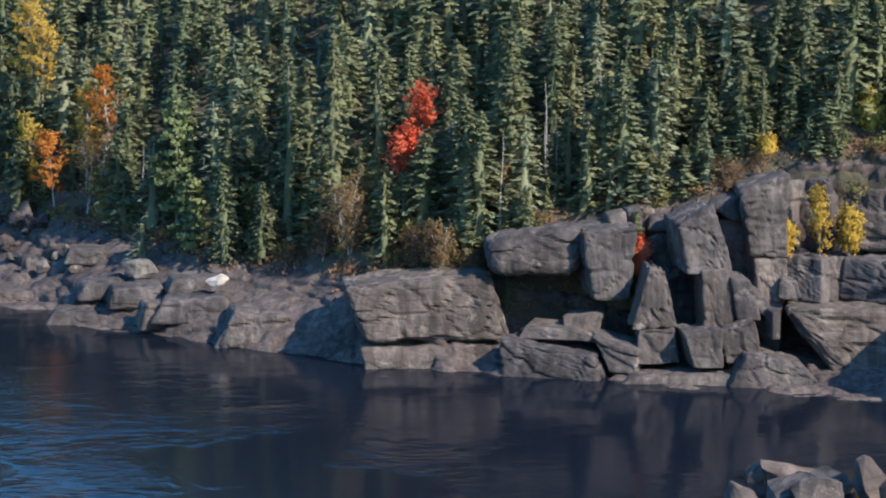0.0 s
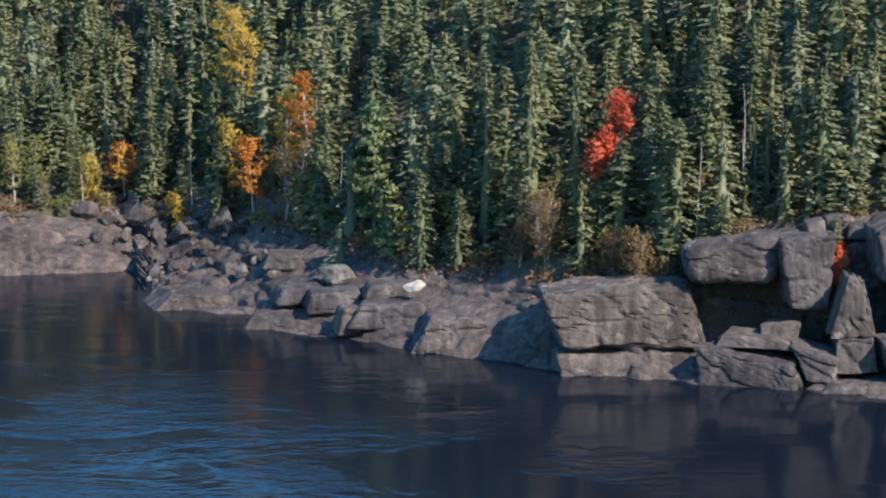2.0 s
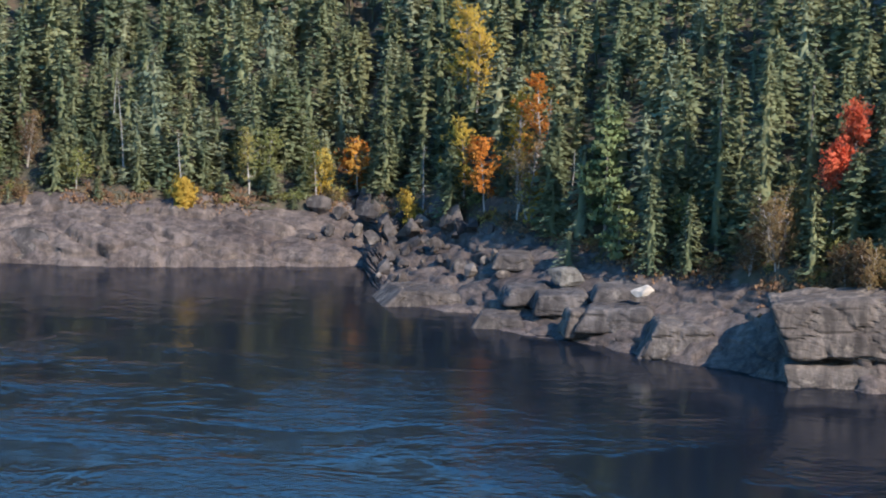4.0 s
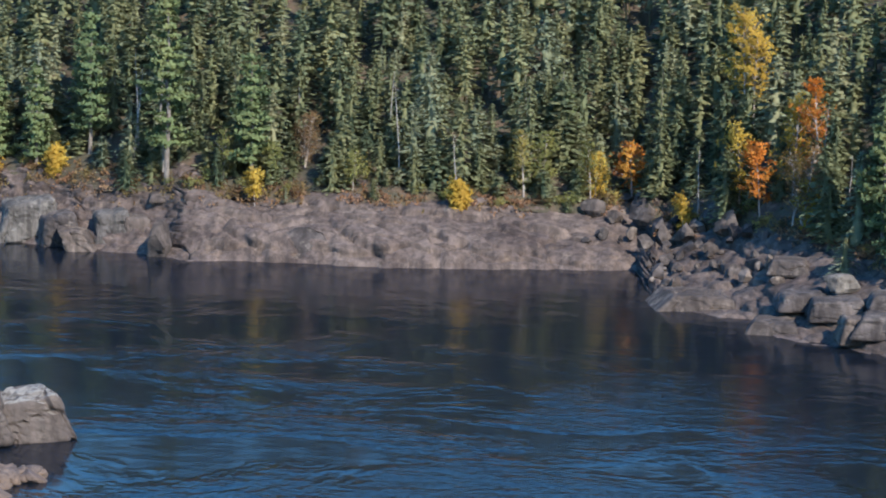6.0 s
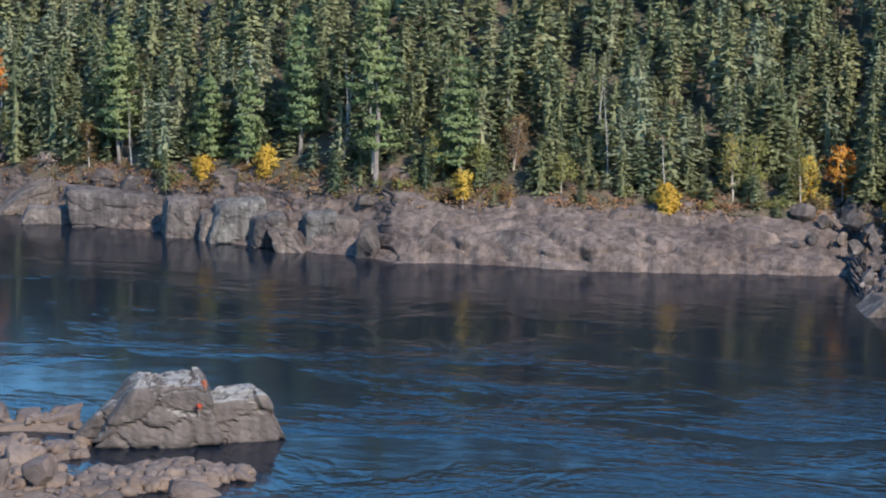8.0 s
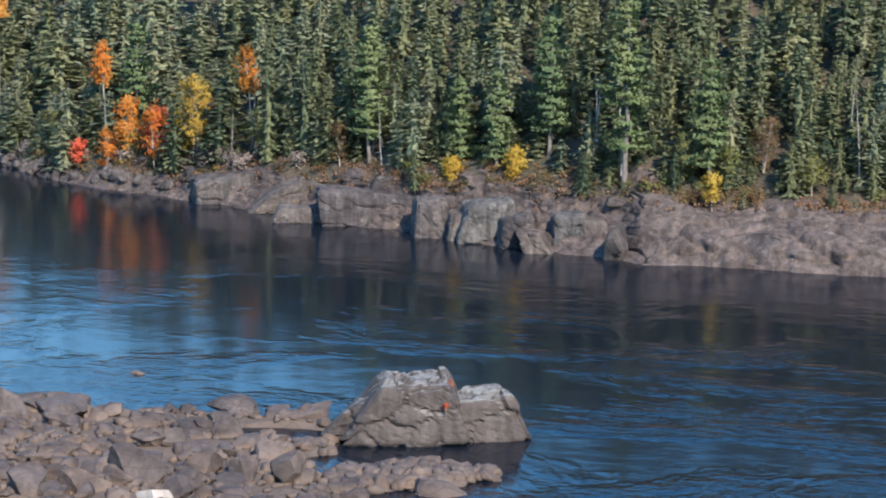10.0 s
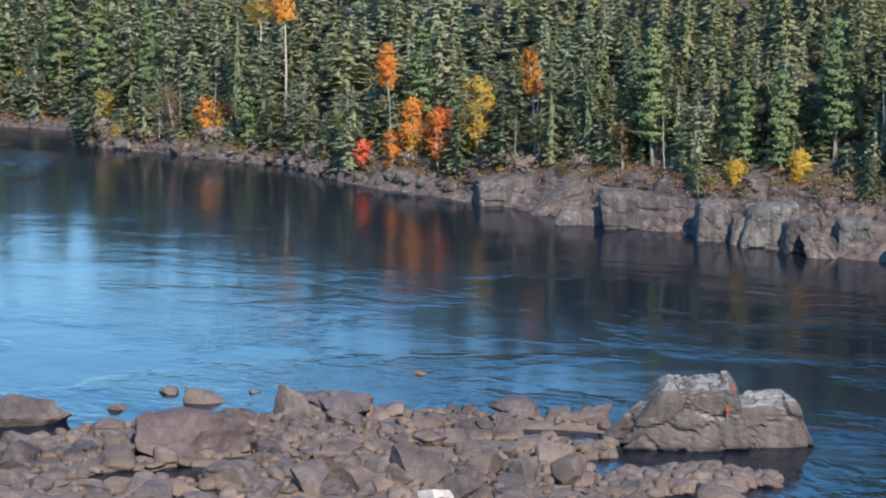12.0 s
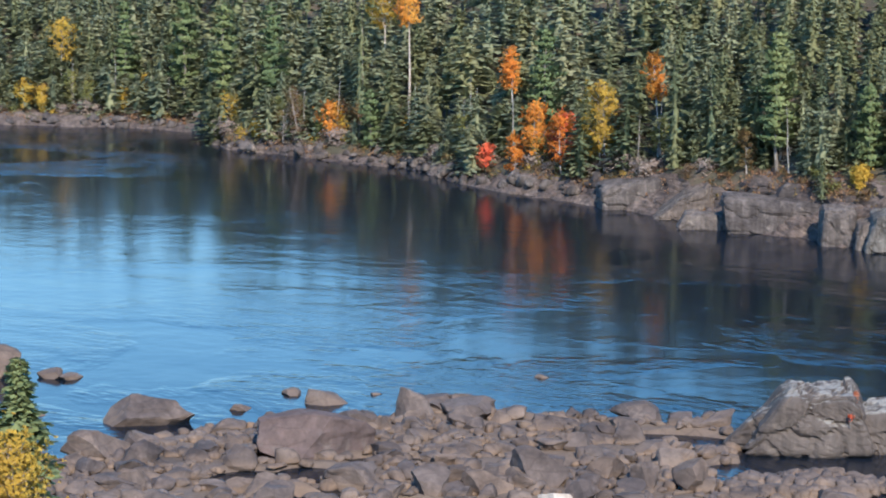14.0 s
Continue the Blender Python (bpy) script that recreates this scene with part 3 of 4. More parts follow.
def build_bank_rocks():
    seed = 300
    for rows, label, group in ((CLIFF_WEST, "massive smooth grey granite block of a riverside cliff", "cliff blocks"),
                               (CLIFF_SPIRES, "tall split granite block standing in a cliff", "cliff blocks"),
                               (CLIFF_TOP, "grey granite block on the brow of a cliff", "cliff blocks"),
                               (CLIFF_FOOT, "angular grey granite block at a cliff beside the river", "cliff blocks"),
                               (CLIFF_EAST, "shaded dark granite block of a stepped cliff", "cliff blocks"),
                               (BLUFF, "rounded grey granite block streaked white on a river bluff", "bluff blocks"),
                               (BLUFF_TOP, "weathered granite block on top of a low river bluff", "bluff blocks")):
        for row in rows:
            seed += 1
            set_block(row, seed, ROCK, label, group)
    for k, row in enumerate(BLUFF_EAST):
        set_block(row, 380 + k, PALE_ROCK if k in (1, 3) else ROCK, "pale whitish granite block streaked with lichen" if k in (1, 3) else "rounded grey granite block at the foot of a bluff", "bluff blocks")
    for k, (x, y, z, w, d, h, lean, taper) in enumerate(SHELF):
        set_block((x, y, z, w, d, h * 0.8, -taper / 2, taper / 2 + 0.01 * lean, 0.12 if k % 2 else -0.15, k % 3 * 8 - 4, 0.35), 400 + k, ROCK, "smooth grey granite slab sloping to the river", "shore slabs")
    # an unseen block, added right of the view to throw shade on the eastern cliff
    set_block((42.5, 172.0, -0.5, 9.0, 12.0, 13.5, -0.4, 0.5, 0.0, 0, 0.8), 420, ROCK, "tall granite block added out of view to shade the river cliff", "cliff blocks")
    set_rock(GREY_BOULDERS[1], "boulder", -75.7, 231.0, -0.8, 4.2, 3.2, 3.0, 20, "rounded dark boulder bulging from the rock bank", category="boulder")
    set_rock(GREY_BOULDERS[3], "boulder", -89.8, 228.6, -0.5, 2.8, 2.4, 2.8, 50, "dark wet boulder at the foot of the bluff", category="boulder")
    pale = rock_data("boulder", 171, PALE_ROCK, cuts=9)
    set_rock(pale, "boulder", -24.5, 211.0, 2.9, 2.8, 2.4, 1.05, 30, "pale rounded boulder lying on a granite shelf", category="boulder")
    white = rock_data("white_stone", 172, WHITE_ROCK, cuts=12)
    set_rock(white, "white_stone", -17.6, 203.6, 3.45, 1.35, 1.1, 0.65, 15, "bright white quartz stone on a granite shelf", category="stone")
    # a field of fallen stones in the cove
    rnd = random.Random(21)
    for k in range(75):
        az = rnd.triangular(7.8, 12.4, 10.2)
        d, w, _ = (float(v) for v in bank(np.array(az)))
        s = rnd.uniform(0.45 if az < 10 else 0.2, 1.05) * w
        x, y = -(d + s) * math.sin(radians(az)), (d + s) * math.cos(radians(az))
        size = rnd.uniform(0.5, 1.3) * (1.5 if s > 0.8 * w else 1)
        set_rock(rnd.choice(GREY_BOULDERS), "fallen_stone", x, y, ground_at(x, y) - 0.2 * size, size * rnd.uniform(0.9, 1.5), size, size * rnd.uniform(0.55, 0.9), rnd.uniform(0, 360),
                 "angular grey stone in a jumble of fallen rocks", "fallen stones in the cove", "stone")
    pieces = []
    for k in range(110):
        az = rnd.uniform(29.5, 44.5)
        d, w, _ = (float(v) for v in bank(np.array(az)))
        s = rnd.uniform(0.0, 0.9) * w
        x, y = -(d + s) * math.sin(radians(az)), (d + s) * math.cos(radians(az))
        size = rnd.uniform(0.5, 1.5)
        pieces.append((x, y, ground_at(x, y) - 0.25 * size, size * rnd.uniform(0.9, 1.5), size, size * rnd.uniform(0.5, 0.8), rnd.uniform(0, 360)))
    rock_heap("shore_stones", pieces, ROCK, 540, "small grey stones along the foot of the bank")


build_bank_rocks()

# ---- the boulder bar ----
# bearing, distance of the near and of the far edge
BAR = [(23.7, 155.5, 157.6), (25.2, 152.3, 157), (26.9, 150.5, 156.6), (27.4, 140, 157.2), (27.9, 136, 173), (31.4, 134, 173), (33.5, 134, 177), (35.4, 134, 173), (38, 134, 171), (39.7, 134, 169),
       (41.3, 134, 165), (42.2, 138, 163.5), (43, 142, 162), (43.8, 148, 155), (45, 151, 152)]
BAR_AZ, BAR_NEAR, BAR_FAR = np.array(BAR, float).T


def bar_ground(az, dist):
    near, far = np.interp(az, BAR_AZ, BAR_NEAR), np.interp(az, BAR_AZ, BAR_FAR)
    x, y = -dist * np.sin(np.radians(az)), dist * np.cos(np.radians(az))
    inside = np.minimum(dist - near, far - dist)
    ends = np.minimum(az - BAR_AZ[0], BAR_AZ[-1] - az) * 2.8
    rise = np.clip(np.minimum(inside, ends) * 0.3, -1.2, 0.3)
    pools = 1.6 * np.clip(soft_noise(x / 6, y / 4.2, 91) - 0.60, 0, 1)
    for px, py, half in POOLS:
        pools = pools + 1.7 * np.clip(1.3 - np.hypot(x - px, y - py) / half, 0, 1)
    return rise - pools * (dist < 169) + 0.3 * (soft_noise(x / 1.5, y / 1.5, 92) - 0.5)


# standing water between the stones: x, y, half width
POOLS = [(-96.6, 121.8, 2.2), (-94.2, 124.8, 2.0), (-91.3, 131.5, 1.0), (-93.7, 129.9, 0.9), (-89.4, 145.2, 1.0), (-86.6, 146.8, 0.9), (-84.0, 121.5, 1.6), (-73.5, 141.0, 1.6)]

LARGE = [
    (-107.0, 143.4, -0.3, 2.6, 1.2), (-110.5, 144.6, -0.2, 1.4, 0.75), (-110.1, 138.2, -0.2, 1.3, 0.55), (-105.6, 147.7, -0.2, 0.8, 0.45),
    (-128.5, 139.6, -0.3, 1.9, 1.1), (-127.1, 140.1, -0.2, 1.9, 0.7), (-119.8, 129.2, -0.2, 0.7, 0.35), (-99.5, 159.6, -0.2, 0.9, 0.5),
    (-98.3, 141.7, 0.2, 2.3, 2.0), (-98.5, 145.1, 0.0, 3.2, 1.5), (-108.2, 121.2, -0.2, 3.6, 1.9),
    (-90.7, 124.3, 0.0, 4.0, 1.9), (-95.4, 144.2, 0.1, 3.8, 1.6), (-66.9, 138.3, -0.2, 2.1, 1.2),
    (-64.4, 139.6, -0.2, 1.6, 1.3), (-63.6, 140.8, -0.2, 1.4, 1.0),
]
LARGE_TOO = [
    (-64.6, 136.3, -0.3, 2.7, 1.1), (-85.7, 149.8, 0.1, 3.4, 1.6), (-81.4, 130.2, 0.1, 3.0, 2.2), (-75.7, 133.1, 0.1, 2.0, 2.2),
    (-72.9, 133.6, 0.1, 2.3, 2.3), (18.3, 152.1, -0.3, 1.4, 1.1), (20.1, 152.1, -0.4, 3.1, 1.5),
    (20.1, 146.8, -0.3, 3.0, 1.7), (16.9, 147.1, -0.3, 2.0, 1.1), (22.7, 149.3, -0.3, 2.1, 1.4), (24.4, 147.5, -0.3, 2.0, 2.1),
    (21.2, 145.5, -0.3, 2.6, 1.5), (25.6, 146.8, -0.3, 2.0, 1.9),
]


BAR_ROCKS = [
    ((-72.9, 148.8, -0.2, 9.0, 6, 4.2, -0.15, 0.34, 0.03, 2, 0.78), "huge grey boulder with a pale flat top in the river"),
    ((-68.1, 152.6, -0.2, 4.7, 5, 3.2, -0.66, 0.17, 0.18, 12, 0.48), "steep brown boulder beside a huge one"),
    ((-76.1, 148.3, 0.0, 4.3, 5, 3.4, -0.0, 0.63, 0.37, -12, 0.6), "sloping brown boulder leaning on a huge one"),
]


def build_bar():
    az, d = np.meshgrid(np.arange(22.6, 45.6, 0.07), np.arange(131, 180, 0.25), indexing="ij")
    ob = new("ground_bar", sheet("ground_bar", az, d, bar_ground(az, d), GRAVEL))
    tagged(ob, "low bar of tan gravel and cobbles in the river", "gravel bar", kind="structure")
    for k, (row, label) in enumerate(BAR_ROCKS):
        set_block(row, 430 + k, CRUSTED_ROCK, label, "", 1.3, "boulder", "boulder")
    set_rock(rock_data("boulder", 403, RED_ROCK, cuts=8, level=4), "boulder", -97.8, 129.0, -0.4, 6.0, 4.6, 2.3, facing(-97, 125), "broad smooth reddish granite boulder on the bar", category="boulder")
    set_rock(rock_data("boulder", 404, BAR_ROCK, cuts=9, level=4), "boulder", -112.0, 131.5, -0.5, 4.6, 2.6, 1.9, 40, "lone pointed boulder standing in shallow water", category="boulder")
    set_rock(rock_data("boulder", 405, BAR_ROCK, cuts=9, level=4), "boulder", -132.4, 138.3, -0.5, 3.2, 2.6, 1.9, 20, "brown boulder off the end of the bar", category="boulder")
    set_rock(rock_data("white_stone", 406, WHITE_ROCK, cuts=9), "white_stone", -77.4, 126.3, -0.35, 2.2, 1.4, 1.2, 20, "bright white boulder at the edge of the bar", category="stone")
    rnd = random.Random(33)
    for k, (x, y, z, w, h) in enumerate(LARGE + LARGE_TOO):
        set_rock((GREY_BOULDERS if x > 0 and k % 2 else BOULDERS)[k % 8], "boulder", x, y, z, w * 1.12, w * rnd.uniform(0.7, 0.95), h * (0.8 if x < 0 else 1), facing(x, y) + rnd.uniform(-35, 35), "weathered brown-grey boulder on the river bar", "bar boulders", "boulder")
    spots = []
    for k in range(2700):
        az = rnd.uniform(23.6, 46)
        near, far = np.interp(az, BAR_AZ, BAR_NEAR), np.interp(az, BAR_AZ, BAR_FAR)
        dist = rnd.uniform(near, far)
        g = float(bar_ground(np.array([az]), np.array([dist]))[0])
        if g > -0.06:
            spots.append((az, dist, g, min(2.2 if az > 27.6 else 1.1, 0.4 + rnd.expovariate(2.5))))
    spots.sort(key=lambda q: -q[3])
    rest = []
    for k, (az, dist, g, size) in enumerate(spots):
        x, y = -dist * math.sin(radians(az)), dist * math.cos(radians(az))
        w, d, h = size * rnd.uniform(0.9, 1.6), size * rnd.uniform(0.8, 1.1), size * rnd.uniform(0.35, 0.7)
        turn = rnd.uniform(0, 360)
        if k < 200:
            set_rock(BOULDERS[k % len(BOULDERS)], "boulder", x, y, g - 0.25 * h, w, d, h, turn, "weathered brown-grey boulder on the river bar", "bar boulders", "boulder")
        else:
            rest.append((x, y, g - 0.2 * h, w, d, h, turn))
    rock_heap("cobbles", rest, BAR_ROCK, 500, "brown-grey stones heaped between the boulders of the bar")


build_bar()


# ---- trees ----
def spruce_arrays(seed, h=10.0, r=1.3, dense=1.0, bare=0.08, tiers=0.0, boughs=6, along=3, sprays=3, leaf=0.42, rings=8):
    """Crown of a spruce: tiers of drooping boughs, each set with small flat sprays of needles, round a twiggy heart."""
    gen = np.random.default_rng(seed)
    gap = 0.34 / dense
    z = []
    at = h * bare
    while at < h * 0.975:
        z.append(at)
        at += gap * gen.uniform(0.75, 1.25) * (0.55 + 0.6 * (1 - at / h))
    z = np.array(z)
    k = 1 - z / h
    lobes = gen.uniform(0.72, 1.15, 12)
    reach = r * 1.35 * (k * 1.03) ** 0.78 * np.minimum(1, 0.6 + 2.0 * (1 - k)) * (0.68 + 0.5 * np.mod(-z / (0.085 * h + 0.15) + gen.random(), 1.0)) * lobes[(z / h * 11).astype(int)] * gen.uniform(0.85, 1.15, len(z))
    reach = np.where(gen.random(len(z)) < tiers, reach * 0.45, reach)
    z, reach = np.repeat(z, boughs), np.repeat(reach, boughs)
    n = len(z)
    turn = np.arange(n) * 2.39996 + gen.uniform(-0.5, 0.5, n)
    lean = gen.uniform(0, 2 * math.pi)
    length = reach * gen.uniform(0.6, 1.15, n) * (1 + 0.16 * np.cos(turn - lean)) + 0.08
    droop, lift = gen.uniform(0.05, 0.42, n) * length, gen.uniform(0.0, 0.16, n) * length
    z = z + gen.uniform(-0.12, 0.12, n)
    m = along * sprays
    t = np.tile(np.repeat(np.linspace(0.42, 0.96, along), sprays), n) + gen.uniform(-0.1, 0.1, n * m)
    side = np.tile(np.tile(np.linspace(-1, 1, sprays) if sprays > 1 else np.zeros(1), along), n)
    a, length, droop, lift, z = (np.repeat(q, m) for q in (turn, length, droop, lift, z))
    root = np.stack([np.cos(a) * length * t, np.sin(a) * length * t, z + lift * t - droop * t * t], 1)
    way = a + side * gen.uniform(0.5, 1.1, n * m) + gen.uniform(-0.3, 0.3, n * m)
    size = leaf * gen.uniform(0.7, 1.35, n * m) * (0.55 + 0.45 * np.minimum(1, length / 0.9))
    fall = gen.uniform(-0.55, 0.2, n * m)
    ahead = np.stack([np.cos(way) * np.cos(fall), np.sin(way) * np.cos(fall), np.sin(fall)], 1) * size[:, None]
    roll = gen.uniform(-0.85, 0.85, n * m)
    across = np.stack([-np.sin(way) * np.cos(roll), np.cos(way) * np.cos(roll), np.sin(roll)], 1) * (size * gen.uniform(0.22, 0.36, n * m))[:, None]
    v = np.stack([root - ahead * 0.35, root + ahead * 0.2 + across, root + ahead * 0.75, root + ahead * 0.2 - across], 1).reshape(-1, 3)
    b = np.arange(n * m)[:, None] * 4
    f = np.stack([b + (0, 1, 2), b + (0, 2, 3)], 1).reshape(-1, 3)
    sides = 6
    i, j = np.meshgrid(np.arange(rings), np.arange(sides), indexing="ij")
    s = i / (rings - 1)
    q = (0.28 * r * (1.02 - s) ** 0.8 + 0.02) * gen.uniform(0.4, 1.4, s.shape)
    ang = 2 * math.pi * (j + 0.5 * (i % 2)) / sides
    heart = np.stack([q * np.cos(ang), q * np.sin(ang), h * (bare + (0.99 - bare) * s) + gen.uniform(-0.1, 0.1, s.shape)], -1).reshape(-1, 3)
    p = (np.arange(rings - 1)[:, None] * sides + np.arange(sides)).ravel()
    o = (np.arange(rings - 1)[:, None] * sides + (np.arange(sides) + 1) % sides).ravel()
    return joined([(v, f), (heart, np.concatenate([np.stack([p, o, o + sides], 1), np.stack([p, o + sides, p + sides], 1)]))])


def crown_mesh(name, verts, faces, axis, material):
    """A crown whose faces are shaded softly, as round bodies of leaves about their stems."""
    out = verts - axis
    out[:, 2] = 0.0
    # every leaf turns its face outwards and up
    a, b, c = (verts[faces[:, i]] for i in range(3))
    away = out[faces].mean(1)
    away = away / (np.linalg.norm(away, axis=1, keepdims=True) + 1e-6) + (0, 0, 0.45)
    inward = (np.cross(b - a, c - a) * away).sum(1) < 0
    faces = np.where(inward[:, None], faces[:, ::-1], faces)
    me = mesh_of(name, verts, faces, material, smooth=True)
    reach = np.linalg.norm(out, axis=1, keepdims=True) + 1e-6
    own = np.zeros(len(verts) * 3, np.float32)
    me.vertices.foreach_get("normal", own)
    own = own.reshape(-1, 3)
    own *= np.where((own * out).sum(1, keepdims=True) < 0, -1, 1)
    soft = out / reach * 0.9 + (0, 0, 0.5) + own * 0.5
    me.normals_split_custom_set_from_vertices(soft / np.linalg.norm(soft, axis=1, keepdims=True))
    return me


def tube(points, radii, sides=6):
    """A tapering stem along points."""
    verts, faces = [], []
    for p, r in zip(points, radii):
        for k in range(sides):
            a = 2 * math.pi * k / sides
            verts.append((p[0] + r * math.cos(a), p[1] + r * math.sin(a), p[2]))
    for i in range(len(points) - 1):
        for k in range(sides):
            a, b = i * sides + k, i * sides + (k + 1) % sides
            faces += [(a, b, b + sides), (a, b + sides, a + sides)]
    return np.array(verts), np.array(faces)


def stem_line(h, seed, lean=0.02, bend=0.02):
    rnd = random.Random(seed)
    dx, dy = rnd.uniform(-1, 1) * lean, rnd.uniform(-1, 1) * lean
    return [(dx * t * h + rnd.uniform(-1, 1) * bend, dy * t * h + rnd.uniform(-1, 1) * bend, t * h - (0.5 if t == 0 else 0)) for t in np.linspace(0, 1, 7)]


def stem(h, r, seed=0, sides=6, lean=0.02):
    line = stem_line(h, seed, lean, r * 0.4)
    return tube(line, [r * (1 - 0.88 * i / 6) for i in range(7)], sides)


def joined(pieces):
    verts, faces, base = [], [], 0
    for v, f in pieces:
        verts.append(v)
        faces.append(f + base)
        base += len(v)
    return np.concatenate(verts), np.concatenate(faces)


def tufts(centres, size, count, flat, rnd, along=None):
    """Bunches of narrow leaves or needles round centres."""
    n = len(centres) * count
    gen = np.random.default_rng(rnd.randrange(10 ** 6))
    c = np.repeat(np.asarray(centres, float), count, 0)
    way = gen.normal(size=(n, 3)) * (1, 1, flat)
    way /= np.linalg.norm(way, axis=1, keepdims=True) + 1e-9
    side = np.cross(way, gen.normal(size=(n, 3)))
    side /= np.linalg.norm(side, axis=1, keepdims=True) + 1e-9
    root = c + way * size * gen.uniform(0.0, 0.5, (n, 1))
    tip = c + way * size * gen.uniform(0.8, 1.4, (n, 1)) + (0, 0, size * 0.15)
    wide = size * 0.33
    mid = (root + tip) / 2
    v = np.stack([root, mid + side * wide, tip, mid - side * wide], 1).reshape(-1, 3)
    b = np.arange(n)[:, None] * 4
    f = np.stack([b + (0, 1, 2), b + (0, 2, 3)], 1).reshape(-1, 3)
    return v, f


def pine_arrays(seed, h, bare=0.22, r=2.0):
    """A white pine's crown: long level limbs in loose tiers, feathered with tufts; and its limbs."""
    rnd = random.Random(seed)
    limbs, centres = [], []
    z = h * bare
    while z < h * 0.97:
        k = max(0.0, (z / h - bare) / (1 - bare))
        reach = r * (1.0 - 0.72 * k ** 1.5) * rnd.uniform(0.65, 1.2) * (0.75 + 0.25 * min(1, k * 4))
        for _ in range(rnd.choice((5, 6, 7))):
            a = rnd.uniform(0, 2 * math.pi)
            length = reach * rnd.uniform(0.6, 1.1)
            rise = rnd.uniform(-0.05, 0.25)
            pts = [(math.cos(a) * length * t, math.sin(a) * length * t, z + rise * length * t * t) for t in (0, 0.35, 0.7, 1)]
            limbs.append(tube(pts, (0.05, 0.04, 0.03, 0.012), 4))
            for t in np.arange(0.25, 1.05, 0.34 / max(length, 0.5)):
                for side in (-1, 0, 1):
                    spread = side * rnd.uniform(0.2, 0.5) * length * 0.55 * (1.15 - t)
                    centres.append((math.cos(a) * length * t - math.sin(a) * spread, math.sin(a) * length * t + math.cos(a) * spread, z + rise * length * t * t + rnd.uniform(-0.06, 0.1)))
        z += rnd.uniform(0.5, 0.85)
    for _ in range(5):
        centres.append((rnd.uniform(-0.1, 0.1), rnd.uniform(-0.1, 0.1), h * rnd.uniform(0.95, 1.0)))
    return tufts(centres, 0.40, 5, 0.4, rnd), joined(limbs)


def leafy_arrays(seed, h, spread, low=0.3, stems=1, leaf=0.17, count=9, tight=1.0, limbs=None, sides=6, bunches=2):
    """A broadleaf tree or bush: stems with limbs, and leaves bunched round the twigs."""
    rnd = random.Random(seed)
    wood, centres = [], []
    for i in range(stems):
        line = stem_line(h * rnd.uniform(0.85, 1.0), seed * 7 + i, 0.10 if stems == 1 else 0.22, 0.05)
        r = 0.011 * h + 0.02
        wood.append(tube(line, [r * (1 - 0.85 * k / 6) for k in range(7)], sides))
        for _ in range(limbs or int(18 + h * 3.0)):
            t = rnd.uniform(low, 0.97)
            j = min(5, int(t * 6))
            f = t * 6 - j
            p = [line[j][q] * (1 - f) + line[j + 1][q] * f for q in range(3)]
            a = rnd.uniform(0, 2 * math.pi)
            k = (t - low) / (1 - low)
            length = spread * (0.45 + 0.9 * math.sin(math.pi * min(1, 0.18 + 0.82 * k))) * rnd.uniform(0.4, 1.1) * 0.75
            rise = rnd.uniform(0.2, 0.9)
            pts = [(p[0] + math.cos(a) * length * q, p[1] + math.sin(a) * length * q, p[2] + rise * length * q) for q in (0, 0.4, 0.75, 1)]
            wood.append(tube(pts, (r * 0.35, r * 0.25, r * 0.15, 0.006), min(4, sides)))
            for q in (0.45, 0.7, 0.9, 1.05):
                for _ in range(bunches):
                    centres.append([pts[0][i2] + (pts[3][i2] - pts[0][i2]) * q + rnd.gauss(0, 0.26 * tight) for i2 in range(3)])
    return tufts(centres, leaf, count, 0.8, rnd), joined(wood)


def plant(name, crown, wood, leaves, bark, label, category, x, y, z, turn=0.0, group=""):
    ob = new(name)
    part("trunk" if category == "tree" else "stem", mesh_of("trunk", *wood, bark), ob)
    part("crown" if category == "tree" else "foliage", crown_mesh("crown", *crown, np.array((0.0, 0.0, 0.0)), leaves), ob)
    ob.matrix_basis = pose(x, y, z, 0, 0, turn)
    return tagged(ob, label, category, group)


def spruce(seed, h, r, label, dense=1.0, bare=0.08, needles=None, tiers=0.0):
    tree = new("spruce_tree")
    part("trunk", mesh_of("trunk", *stem(h * 0.97, 0.012 * h + 0.03, seed), BARK), tree)
    part("crown", crown_mesh("crown", *spruce_arrays(seed, h, r, dense, bare, tiers), np.array((0.0, 0.0, 0.0)), needles or SPRUCE), tree)
    return tagged(tree, label, "tree")


# x, y, height
PINES = [(-92.8, 238.1, 19.7), (-103.1, 243.4, 14.9), (-125.1, 247.1, 14.8), (-163.4, 262.7, 14.6), (-84.6, 239.2, 13.1), (-22.1, 218.4, 11),
         (-20.3, 212, 6), (-245.7, 296.4, 17.3), (-257.9, 297.5, 15), (-219.3, 282.9, 16.5), (-108.3, 242.2, 10.2), (-57.4, 254.5, 7.9),
         (-229.8, 285.6, 16.4), (-194.2, 270.7, 7.7), (-113.2, 243.9, 8.9), (-126, 249.6, 12.3)]
TALL_SPRUCES = [(-139.3, 250.8, 14.2, 2.6), (-4.4, 197.9, 7.3, 1.3), (-8.4, 204.3, 16.8, 2.2), (-5.1, 206.9, 15.5, 2), (14, 190.1, 10.6, 1), (10.7, 194.6, 7.5, 1.5),
                (-12.2, 208.8, 14.9, 2), (-201, 278.3, 17.2, 2.4), (-135.3, 251.8, 11, 2)]
